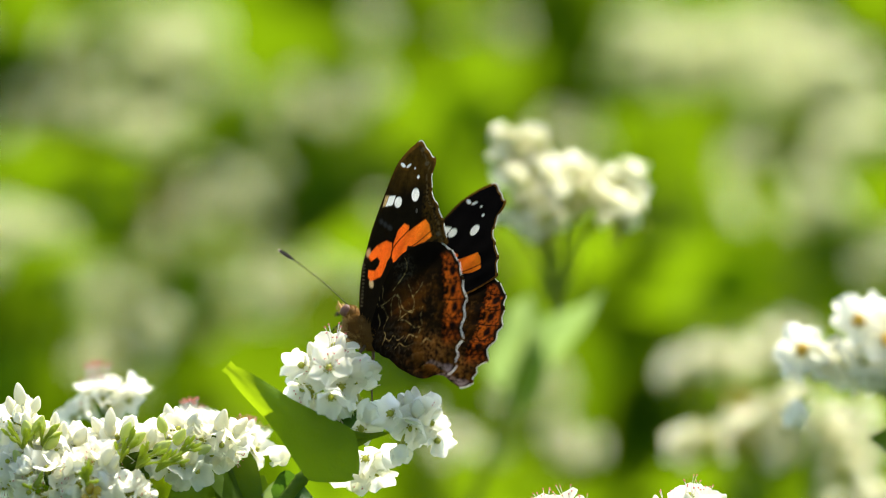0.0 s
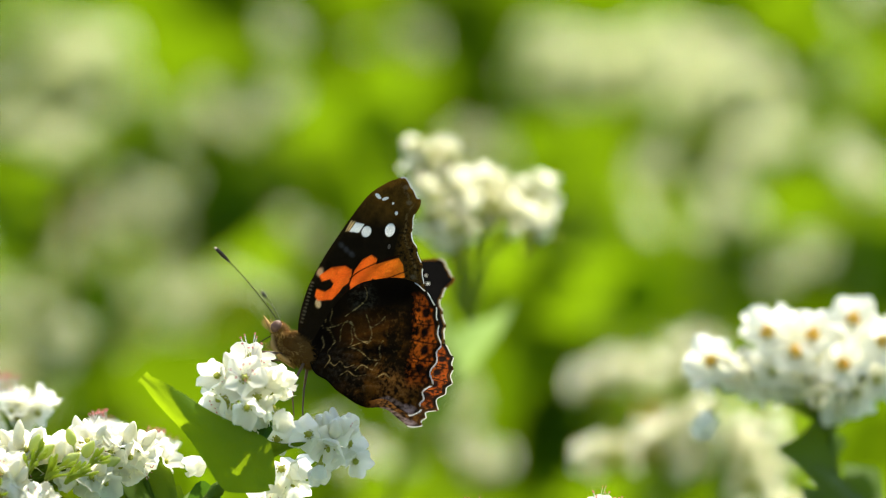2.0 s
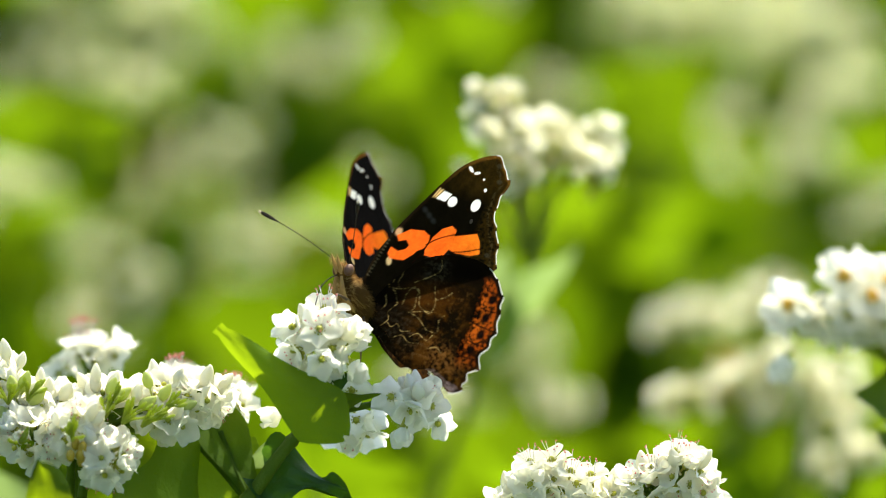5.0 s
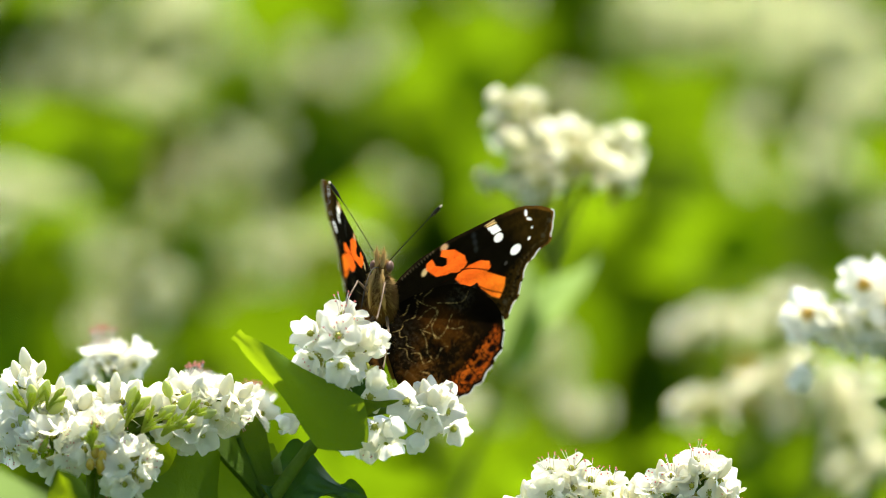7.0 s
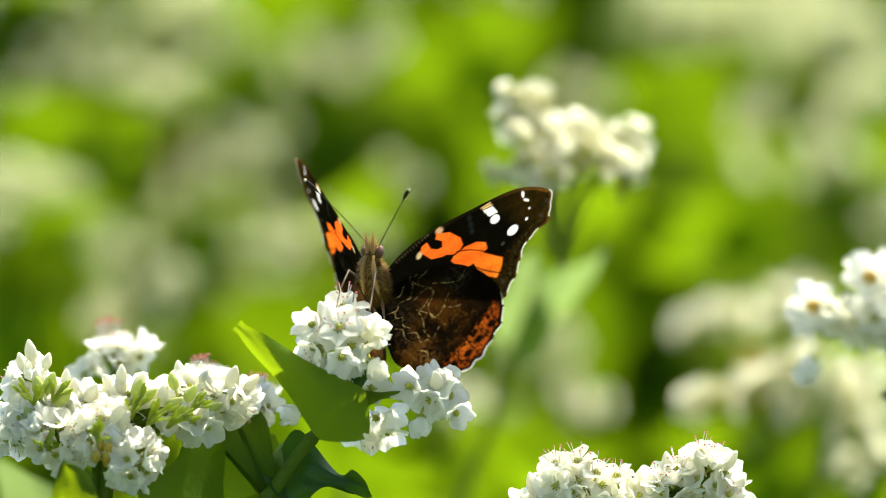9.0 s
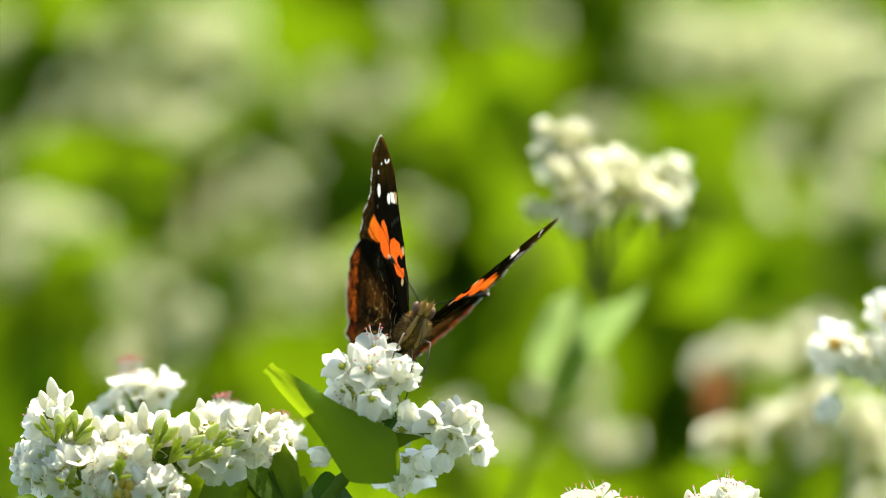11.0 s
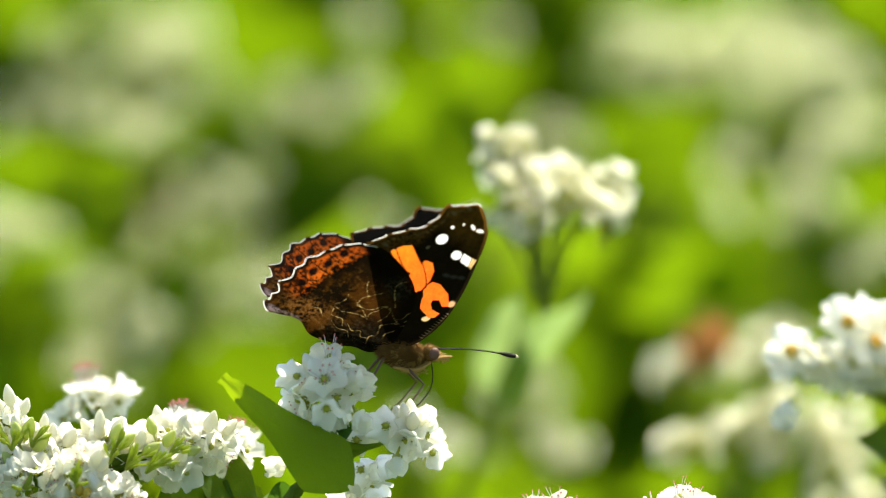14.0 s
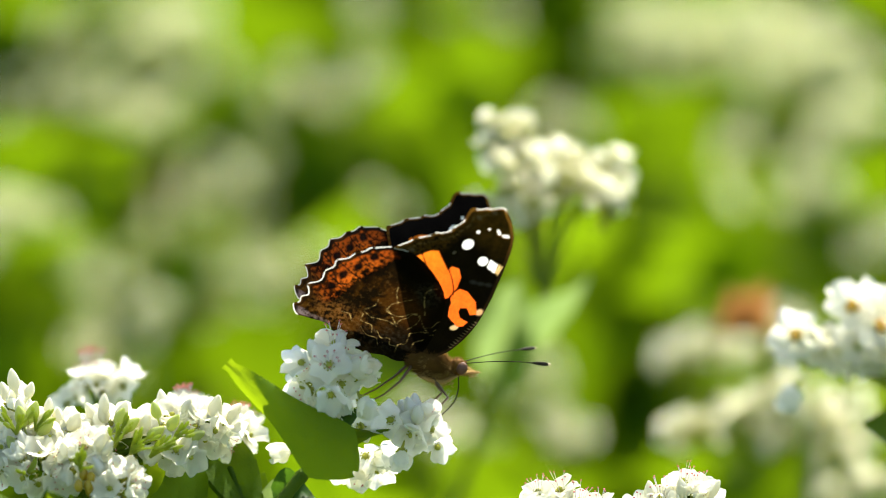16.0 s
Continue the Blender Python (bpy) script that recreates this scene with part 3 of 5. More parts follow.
for u, v, w in ((16.5, -34.2, -2), (19.8, -33.9, -2), (25.8, -36.2, -1), (35.2, -35.0, -2), (38.6, -32.6, -3), (41.0, -33.4, -2), (32.0, -37.4, -2), (22.6, -35.6, -3)):
    flower(low, out_pose(spot(u, v, w), rotated(rnd.uniform(-0.3, 0.3), 1, -0.6), rnd, 0.8), 0, rnd, "full")
leaf(low, spot(29.6, -46.1, 0), spot(47.6, -54.5, -10), rotated(0.2, 0.8, -0.5), 0.03, seed=3)
rooted(low)

# ---- the plant just behind ----
rnd = random.Random(41)
behind = plant_at("buckwheat_plant", "buckwheat plant with dense white heads and orange anthers", Vector((0.075, 0.10, 0.0)))
stem(behind, [(0.075, 0.10, -0.01), (0.08, 0.09, 0.4), spot(78.7, -42.6, 58), spot(77.6, -30.0, 55), spot(76.3, -19.2, 54)], (0.0012, 0.0005))
for cu, cv, cw, a, b, c, n in (
        (59.1, -11.2, 50, 3.8, 2.0, 3.2, 6), (68.1, -7.1, 52, 3.6, 3.8, 3.6, 8), (66.7, -12.6, 50, 3.8, 3.4, 3.6, 7),
        (73.1, -11.6, 52, 4.2, 4.2, 3.6, 8), (77.6, -6.7, 55, 4.4, 4.0, 3.6, 8), (81.1, -12.1, 52, 4.4, 4.4, 3.6, 8), (85.7, -8.5, 56, 4.6, 4.2, 3.6, 8), (74.2, -16.6, 52, 3.6, 2.4, 3.4, 4)):
    raceme(behind, (cu, cv, cw), (a, b, c), n, rnd, 1, (76.5, -21.0, 54), (0, 0.4, -0.55))
flower(behind, out_pose(spot(57.4, -18.3, 50), rotated(-0.4, -0.6, -0.6), rnd, 1.1), 2, rnd)
# open blossoms with amber hearts
for u, v in ((57.4, -10.2), (70.9, -9.0), (79.8, -3.8), (73.7, -6.3), (66.4, -5.8), (78.2, -11.0), (84.6, -7.2)):
    f = flower(behind, out_pose(spot(u, v, 46.5), ACROSS * rnd.uniform(-0.3, 0.3) + UP * rnd.uniform(0.2, 0.6) - AWAY, rnd, 1.15), 0, rnd, False)
    bm = bmesh.new()
    for k in range(3):
        a = k * 2.09
        egg(bm, (0.0005 * math.cos(a), 0.0005 * math.sin(a), 0.0007), (0.0006, 0.0005, 0.0008), seg=8, rings=6)
    part("young_seed", bm, HEART_AMBER, f)
leaf(behind, spot(77.1, -27.7, 52), spot(67.4, -24.5, 44), rotated(0.0, 0.6, -0.8), 0.016, seed=5, stalk=spot(78.1, -30.9, 55))
leaf(behind, spot(77.6, -30.8, 54), spot(86.1, -36.7, 46), rotated(0.2, 0.6, -0.7), 0.013, seed=8)
rooted(behind)

# ---- the field: flowering plants further off ----


def cluster_me(seed, spread, flat, count, mat, size=1.0):
    """A head of many small blossoms in one mesh: five petals each, with a heart."""
    r = random.Random(seed)
    bm = bmesh.new()
    golden = math.pi * (3 - math.sqrt(5))
    lumps = [Vector((r.uniform(-1, 1), r.uniform(-1, 1), r.uniform(-0.5, 0.9))) * spread * 0.55 for _ in range(5)]
    for k in range(count):
        base = lumps[k % 5]
        z = r.uniform(-0.7, 1)
        a = k * golden
        q = math.sqrt(1 - z * z)
        d = Vector((q * math.cos(a), q * math.sin(a), z))
        p = (base + d * spread * r.uniform(0.3, 0.5)) * 1.0
        p.z *= flat
        m = out_pose(p, d + Vector((0, -0.2, 0.5)), r, r.uniform(0.9, 1.2) * size)
        for i in range(5):
            t = m @ Matrix.Rotation(radians(72 * i), 4, "Z") @ Matrix.Rotation(-radians(r.uniform(10, 45)), 4, "Y")
            pts = [(0.0002, 0, 0), (0.0015, -0.0012, 0.0003), (0.0033, -0.0010, 0.0006), (0.0037, 0, 0.0005), (0.0033, 0.0010, 0.0006), (0.0015, 0.0012, 0.0003)]
            vs = [bm.verts.new(t @ Vector(c)) for c in pts]
            bm.faces.new(vs)
        vs = [bm.verts.new(m @ Vector((0.0012 * math.cos(x), 0.0012 * math.sin(x), 0.0008))) for x in (0, 1.26, 2.51, 3.77, 5.03)]
        bm.faces.new(vs).material_index = 1
        for i in range(2):
            a = r.uniform(0, 6.28)
            egg(bm, m @ Vector((0.0009 * math.cos(a), 0.0009 * math.sin(a), 0.0026)), (0.00024, 0.00024, 0.00024), None, 5, 3, 2)
    for b in lumps:
        tube(bm, [Vector((0, 0, -spread * 0.9)), b * 0.5, b], 0.0005, 5, 1)
        for _ in range(3):
            d = Vector((r.gauss(0, 1), r.gauss(0, 1), r.gauss(0.4, 1))).normalized() * spread * r.uniform(0.3, 0.5)
            q = b + d
            q.z *= flat
            tube(bm, [b, b + d * 0.5, q], 0.00025, 5, 1)
            egg(bm, q, (0.0009, 0.0009, 0.0014), None, 6, 5, 1)
    return mesh_of("flower_head", bm, mat, HEART, ANTHER, smooth=False)


HEADS = [cluster_me(k, 0.0108, 0.85, 15, PETAL_MID, 0.84) for k in (1, 2, 3, 4)]
FAR_HEADS = [[cluster_me(k + n, 0.0105, 0.9, n, PETAL_FIELD) for k in (5, 6, 7)] for n in (22, 12, 6)]  # dense to loose
FIELD_LEAVES = [mesh_of("leaf", leaf_bm(0.045, 0.036, f, c, seed=k, wave=0.05, nx=8, ny=6), LEAF_FIELD) for k, (f, c) in enumerate(((0.25, 0.1), (0.1, -0.2), (0.4, 0.02)))]


def field_plant(x, y, heads, leaves, r, group="flowering field plants", label="", stalk=True):
    """A plant rooted at (x, y) whose heads and leaves are given as places, with a scale each."""
    top = sum((Vector(h[0]) for h in heads), Vector()) / len(heads) if heads else Vector((x, y, 0.66))
    ob = plant_at("buckwheat_plant", label or "tall buckwheat plant with white flower heads and heart-shaped leaves", Vector((x, y, 0.0)), group)
    fork = top - Vector((0, 0, 0.020))
    if stalk:
        stem(ob, [(x, y, -0.01), (x + r.uniform(-.01, .01), y, top.z * 0.5), fork], (0.003, 0.0009), STEM if r.random() < 0.7 else STEM_RED)
    for p, s, *loose in heads:
        bm = bmesh.new()
        tube(bm, bend([fork, (fork + Vector(p)) / 2 + Vector((0, 0, 0.004)), Vector(p)], 4), 0.00032, 6)
        part("twig", bm, STEM_PALE, ob)
        piece("flower_head", r.choice(HEADS if p[1] < 0.26 else FAR_HEADS[loose[0] if loose else 1]), ob, Matrix.Translation(p) @ Matrix.Rotation(r.uniform(0, 6.28), 4, "Z") @ Matrix.Scale(s, 4))
    for p, s in leaves:
        a = r.uniform(0, 6.28)
        d = Vector((math.cos(a), 0.45 * math.sin(a), r.uniform(-0.6, 0.35)))
        piece("leaf", r.choice(FIELD_LEAVES), ob, aimed(p, d, Vector((r.uniform(-0.6, 0.4), -1, r.uniform(-0.40, 0.18)))) @ Matrix.Scale(s, 4))
    return rooted(ob)


def head_row(*spots):
    """Flower heads at readings (u, v, w, scale)."""
    return [(spot(u, v, w), s) for u, v, w, s in spots]


def foliage(r, u, v, w, n, spread, scale=1.0):
    """n leaf places round a reading."""
    return [(spot(u + r.gauss(0, spread), v + r.gauss(0, spread * 0.7), w + r.gauss(0, spread)), scale * r.uniform(0.7, 1.2)) for _ in range(n)]


rnd = random.Random(5)


def base_of(u, w):
    p = spot(u, 0, w)
    return p.x, p.y + 0.02


# the head beside the butterfly, with its pale folded leaf
x, y = base_of(16, 125)
beside = field_plant(x, y, head_row((9.1, 23.4, 88, 0.47), (13.2, 21.5, 88, 0.52), (11.3, 17.9, 86, 0.52), (16.0, 16.5, 88, 0.56), (16.9, 11.9, 86, 0.66), (20.9, 17.4, 90, 0.47),
                                    (24.7, 15.7, 90, 0.56), (28.3, 14.3, 90, 0.68), (26.9, 11.0, 88, 0.47), (14.6, 10.1, 86, 0.47), (7.7, 11.0, 86, 0.28), (21.9, 12.4, 92, 0.33)), [], rnd,
                     label="white-flowered buckwheat plant with a pale folded leaf", stalk=False)
for tip, wide_mm, lean, seed in ((spot(13.2, -1.0, 112), 10.5, -0.25, 3), (spot(25.3, 0.2, 110), 7.6, 0.05, 4)):
    l = leaf(beside, spot(10.9, -19.6, 148), tip, rotated(lean, -0.75, -0.7), wide_mm * MM, PALE_LEAF, fold=0.12, curl=0.03, seed=seed, lobes=0.05, taper=0.45, blunt=0.1, rounded=0.5, label="pale green half of a folded leaf")
    l.matrix_basis = Matrix.Translation(-beside.location) @ l.matrix_basis
s = stem(beside, [(0.012, 0.125, -0.01), (0.005, 0.13, 0.4), spot(-2.2, -57.4, 140), spot(1.9, -42.5, 140), spot(5.6, -33.3, 138), spot(9.4, -22.0, 134), spot(14.2, -6.3, 124), spot(18.2, 12.0, 104)], (0.0014, 0.0004), STEM_PALE)
s.matrix_basis = Matrix.Translation(-beside.location)


def field_heads(*plan):
    """A plant with a flower head at each reading (u, v, w, scale, kind); kind 0 is dense, 2 is loose."""
    mu, mw = (sum(q[i] for q in plan) / len(plan) for i in (0, 2))
    mv = min(q[1] for q in plan)
    x, y = base_of(mu, mw)
    near = mw < 236
    heads = []
    for u, v, w, size, loose in plan:
        if near:
            heads.append((spot(u, v, w), size, loose))
            continue
        # a far head is a spray of small racemes
        for k in range((6, 2, 1)[loose]):
            heads.append((spot(u + rnd.gauss(0, 4.6 * size), v + rnd.gauss(0, 3.8 * size), w + rnd.gauss(0, 6)), size * rnd.uniform(0.38, 0.58), (0, 2, 2)[loose]))
    return field_plant(x, y, heads, foliage(rnd, mu, mv - (45 if near else 60), mw, 4 if near else 6, 13), rnd)


# heads low to the side, then those over the field
field_heads((44.3, -15.1, 225, 0.62, 1), (50.8, -12.6, 230, 0.62, 1), (58.6, -10.2, 230, 0.7, 1), (64.6, -11.2, 235, 0.6, 1), (54.9, -14.2, 240, 0.5, 2))
field_heads((41.0, -27.6, 147, 0.5, 1), (46.2, -25.7, 147, 0.55, 1), (51.9, -23.3, 147, 0.65, 0), (59.0, -20.5, 147, 0.62, 0), (65.3, -24.3, 150, 0.7, 0), (58.1, -28.0, 147, 0.6, 0), (68.9, -30.9, 147, 0.6, 1), (72.7, -35.6, 147, 0.6, 1), (66.7, -38.5, 150, 0.5, 1))
field_heads((-50.3, 41.0, 375, 0.95, 0), (-47.2, 44.3, 380, 0.7, 1), (-53.8, 38.3, 370, 0.6, 1))
field_heads((-72.7, 40.0, 373, 0.9, 2), (-66.2, 35.0, 365, 1.0, 1), (-75.9, 32.4, 360, 0.9, 2), (-62.3, 30.3, 357, 0.8, 2), (-69.7, 44.2, 380, 0.8, 2))
field_heads((-54.6, 28.6, 354, 0.72, 0), (-56.3, 25.5, 348, 0.5, 1))
field_heads((-46.5, 14.0, 329, 0.8, 1), (-41.2, 18.4, 336, 0.8, 1), (-34.9, 15.3, 331, 0.85, 1), (-29.5, 9.8, 322, 0.6, 2), (-39.4, 12.4, 326, 0.8, 2))
# two small pale heads, added to stand in for out-of-focus glints
field_heads((-32.6, 5.8, 315, 0.45, 1))
field_heads((-52.8, 2.7, 310, 0.42, 1))
field_heads((-63.0, 1.7, 308, 0.8, 1), (-57.6, -3.9, 298, 0.95, 1), (-48.8, -6.9, 293, 1.0, 1), (-53.7, -11.9, 285, 0.9, 1), (-60.8, -11.9, 285, 0.8, 1))
field_heads((-36.3, -2.0, 302, 0.9, 1), (-30.8, -3.9, 298, 0.8, 1), (-25.7, 0.1, 305, 0.7, 2))
field_heads((-80.1, 11.3, 324, 0.8, 0), (-84.3, 9.8, 322, 0.8, 1))
field_heads((-32.8, 35.6, 366, 0.9, 2), (-26.4, 31.4, 358, 0.9, 2), (-23.4, 39.9, 373, 0.7, 2))
field_heads((-15.1, 33.5, 362, 1.0, 1), (-9.8, 29.2, 355, 0.9, 2), (-5.6, 34.6, 364, 0.8, 2), (-9.9, 44.3, 380, 0.8, 2))
field_heads((6.9, 42.0, 376, 1.0, 1), (13.1, 38.8, 371, 1.0, 1), (19.5, 34.0, 363, 0.8, 1), (10.1, 45.4, 382, 0.8, 1))
field_heads((26.0, 26.5, 350, 0.7, 1), (28.5, 23.3, 345, 0.5, 2))
field_heads((39.6, 44.8, 381, 0.8, 0), (47.9, 41.5, 376, 0.9, 0), (43.5, 38.8, 371, 0.7, 1), (52.9, 37.7, 369, 0.6, 1))
field_heads((63.5, 40.5, 374, 0.95, 0), (70.1, 35.0, 364, 1.05, 0), (74.2, 27.0, 351, 0.8, 0), (66.2, 32.4, 360, 0.8, 1), (56.9, 34.5, 364, 0.8, 1))
field_heads((61.5, 20.8, 340, 1.1, 1), (66.4, 15.5, 331, 1.0, 1), (58.2, 15.5, 331, 0.8, 2), (73.4, 12.4, 326, 0.9, 2))
field_heads((-12.7, 11.4, 324, 0.9, 2), (-8.6, 7.2, 317, 0.9, 2))
field_heads((79.5, 3.7, 311, 0.7, 1))
field_heads((14.6, -22.4, 267, 0.8, 2), (20.0, -25.8, 261, 0.8, 2), (11.4, -27.1, 259, 0.7, 1), (21.6, -18.9, 273, 0.7, 2), (17.4, -32.6, 250, 0.8, 2))
field_heads((2.1, -25.5, 240, 0.75, 1), (5.1, -29.1, 255, 0.65, 1), (-1.4, -23.6, 250, 0.5, 1))
field_heads((89.7, 39.9, 373, 1.1, 1), (94.9, 24.9, 347, 1.2, 1), (91.8, 11.4, 324, 1.1, 1))
field_heads((-94.2, 33.5, 362, 1.2, 1), (-89.7, -1.0, 303, 1.2, 1), (-88.6, 42.0, 376, 1.1, 1))
field_heads((-41.5, 0.1, 305, 0.7, 2), (-46.2, 4.1, 312, 0.7, 2), (-36.7, -8.0, 291, 0.6, 2))
field_heads((-24.2, -3.0, 300, 0.7, 2), (-19.7, 4.1, 312, 0.6, 2), (-13.0, -3.9, 298, 0.6, 2))


def field_leaf(u, v, w, length, turn, sunlit):
    """A leafy plant with one broad leaf in the open: turned to the light from behind, or standing along it."""
    a = radians(turn)
    d = ACROSS * math.cos(a) + UP * math.sin(a)
    base = spot(u, v, w) - d * length * MM * 0.45
    x, y = base_of(u, w)
    plant = plant_at("buckwheat_plant", "leafy buckwheat plant with a broad sunlit leaf" if sunlit else "leafy buckwheat plant with a broad upright leaf", Vector((x, y, 0.0)), "leafy field plants")
    stem(plant, [(x, y, -0.01), (x, y - 0.004, 0.4), base], (0.0022, 0.0006))
    n = Vector((-0.2, -0.75, -0.55)) if sunlit else Vector((0.15, -0.9, 0.32))
    n += Vector((rnd.uniform(-0.2, 0.2), 0, rnd.uniform(-0.12, 0.12)))
    piece("leaf", rnd.choice(FIELD_LEAVES), plant, aimed(base, d, n) @ Matrix.Scale(length / 58, 4))
    return rooted(plant)


field_leaf(-1.5, 30.4, 362, 30, 200, 1)
field_leaf(5.3, 31.9, 364, 28, 240, 1)
field_leaf(1.6, 21.8, 347, 30, 120, 1)
field_leaf(48.5, 28.2, 358, 33, 20, 1)
field_leaf(49.5, 12.5, 335, 26, 100, 1)
field_leaf(46.1, 5.3, 321, 24, 160, 1)
field_leaf(47.1, 19.7, 344, 25, 300, 1)
field_leaf(56.8, 3.1, 317, 20, 30, 1)
field_leaf(-75.3, -6.0, 300, 32, 80, 1)
field_leaf(-76.6, -17.9, 279, 32, 60, 1)
field_leaf(-75.4, 4.2, 317, 28, 120, 1)
field_leaf(-71.5, 14.6, 335, 24, 30, 1)
field_leaf(-63.1, 11.4, 330, 22, 60, 1)
field_leaf(53.8, -38.3, 243, 30, 70, 1)
field_leaf(50.0, -34.5, 250, 25, 20, 1)
field_leaf(56.2, -15.8, 260, 12, 30, 1)
field_leaf(65.8, -19.1, 190, 9, 10, 1)
field_leaf(-29.2, -29.7, 260, 20, 100, 1)
field_leaf(11.4, -40.2, 239, 22, 20, 1)
field_leaf(17.4, -37.3, 244, 20, 160, 1)
field_leaf(-22.9, 4.2, 317, 24, 200, 1)
field_leaf(38.2, -3.9, 305, 18, 200, 1)
field_leaf(-68.8, 23.4, 350, 26, 20, 1)
field_leaf(-50.0, 21.9, 348, 20, 10, 1)
field_leaf(-32.2, 26.5, 392, 34, 30, 0)
field_leaf(-24.2, 22.9, 390, 32, 170, 0)
field_leaf(-38.5, 30.8, 395, 26, 80, 0)
field_leaf(-17.3, 23.4, 392, 24, 10, 0)
field_leaf(-58.0, 14.4, 388, 26, 20, 0)
field_leaf(-34.0, -12.5, 375, 32, 170, 0)
field_leaf(-26.7, -15.7, 379, 28, 60, 0)
field_leaf(32.4, 33.9, 392, 30, 100, 0)
field_leaf(36.5, 40.3, 388, 24, 150, 0)
field_leaf(70.1, -1.9, 383, 34, 10, 0)
field_leaf(78.5, -3.0, 383, 30, 60, 0)
field_leaf(-8.9, 21.2, 397, 20, 90, 0)
field_leaf(-35.4, 35.0, 395, 28, 60, 0)
field_leaf(-20.0, 39.3, 395, 26, 150, 0)
field_leaf(-12.6, 40.9, 395, 24, 30, 0)
field_leaf(-72.3, -2.9, 300, 26, 60, 1)
field_leaf(-65.5, 5.2, 310, 22, 30, 1)
field_leaf(-67.6, -18.0, 280, 24, 100, 1)
field_leaf(30.8, -18.0, 290, 24, 40, 1)
field_leaf(26.9, -12.1, 300, 22, 70, 1)
# low leaves just behind the visited plant
field_leaf(-8.8, -38.0, 150, 27, 10, 1)
field_leaf(-16.0, -41.0, 170, 25, 150, 1)
field_leaf(-22.5, -31.0, 112, 22, 120, 1)
field_leaf(14.2, -40.0, 205, 22, 140, 1)
field_leaf(54.8, -39.0, 140, 34, 60, 1)
field_leaf(-72.7, -42.0, 150, 12, 80, 1)
more = random.Random(91)
# leafy plants close behind
for u, v, w in ((51.0, 4.5, 470), (75.5, -1.0, 450)):
    x, y = base_of(u, w)
    field_plant(x, y, [], foliage(more, u, v, w, 12, 13, 0.5), more, "leafy field plants", "leafy green buckwheat plant in the crop")
for k in range(80):
    w, u, v = more.uniform(430, 540), more.uniform(-105, 105), more.uniform(-80, 66)
    x, y = base_of(u, w)
    field_plant(x, y, [], foliage(more, u, v, w, 7, 16, 0.8), more, "leafy field plants", "leafy green buckwheat plant in the crop")
# leafy plants that fill the field
for k in range(230):
    w = 550 + 1250 * rnd.random() ** 1.8
    u = rnd.uniform(-1, 1) * (110 + 0.16 * w)
    v = rnd.uniform(-75, 50) - 0.02 * w
    x, y = base_of(u, w)
    heads = [(spot(u + rnd.uniform(-25, 25), v + 32 + rnd.uniform(-8, 12), w), rnd.uniform(0.8, 1.3))] if rnd.random() < 0.05 else []
    leaves = foliage(rnd, u, v, w, 11, 26, 1.25)
    if v > 5:  # tall ones get added leaves above, mostly out of view, as shade
        leaves += foliage(rnd, u + 12, v + 66, w + 14, 3, 20, 1.3)
    field_plant(x, y, heads, leaves, rnd, "leafy field plants", "leafy green buckwheat plant in the crop")


def far_crop():
    """The rest of the crop: leaf blades and flower flecks, all round."""
    r = random.Random(77)
    verts, faces, mats = [], [], []
    for k in range(73500):
        x, y = r.gauss(0, 2.2), r.uniform(-4, 10)
        if k >= 70000:  # lower growth round the path of sight
            x, y = r.uniform(-0.42, 0.42), r.uniform(-2.6, 1.5)
        elif abs(x) < 0.42 and -2.6 < y < 1.5 or abs(x) > 6:
            continue
        z = r.uniform(0.25, 0.74)
        if k >= 70000:
            z = 0.15 + (z - 0.25) * (0.95 if y < -0.15 else 0.6)
        flower_fleck = z > 0.62 and r.random() < 0.5
        s = r.uniform(0.008, 0.016) if flower_fleck else r.uniform(0.025, 0.055)
        q = Euler((r.uniform(-0.9, 0.9), r.uniform(-0.9, 0.9), r.uniform(0, 6.28))).to_matrix()
        n = len(verts)
        for c in ((-1, 0, 0), (-0.4, -0.7, 0.12), (0.3, -0.45, 0.1), (1.1, 0, -0.1), (0.3, 0.45, 0.1), (-0.4, 0.7, 0.12)):
            verts.append(tuple(Vector((x, y, z)) + q @ (Vector(c) * s)))
        faces += [(n, n + 1, n + 2, n + 3), (n, n + 3, n + 4, n + 5)]
        mats += [1 if flower_fleck else 0] * 2
    me = bpy.data.meshes.new("crop")
    me.from_pydata(verts, [], faces)
    for mt in (LEAF_FIELD, PETAL_FIELD):
        me.materials.append(mt)
    me.polygons.foreach_set("material_index", mats)
    return tagged(new("crop", me), "green buckwheat crop with white blossom reaching far off", "crop", kind="stuff")


far_crop()

# a withered leaf low in the crop
wither = plant_at("withered_leaf", "withered orange-brown leaf caught among the stems", spot(-25.4, -11.0, 400), "withered leaves")
bm = leaf_bm(0.011, 0.010, 0.3, 0.3, seed=2)
part("blade", bm, WITHERED, wither, m=aimed((0, 0, 0), (0.3, 0, 1), (0, -1, 0)))
copy_thing(wither, Matrix.Translation(spot(6.8, -41.5, 330)))

# ---- the butterfly ----
# Wing outlines and marks are drawn on a chart of the closed wings: x to the tail, y down, 0.0868 mm a unit.
CHART = 0.0868 * MM
HINGE, SLANT = (632.0, 560.0), radians(30)


def chart_to_body(x, y):
    """Chart to the body's own plane: forward along the body, and up from its back."""
    dx, dy = x - HINGE[0], y - HINGE[1]
    return ((-dx * math.cos(SLANT) - dy * math.sin(SLANT)) * CHART, (dx * math.sin(SLANT) - dy * math.cos(SLANT)) * CHART)


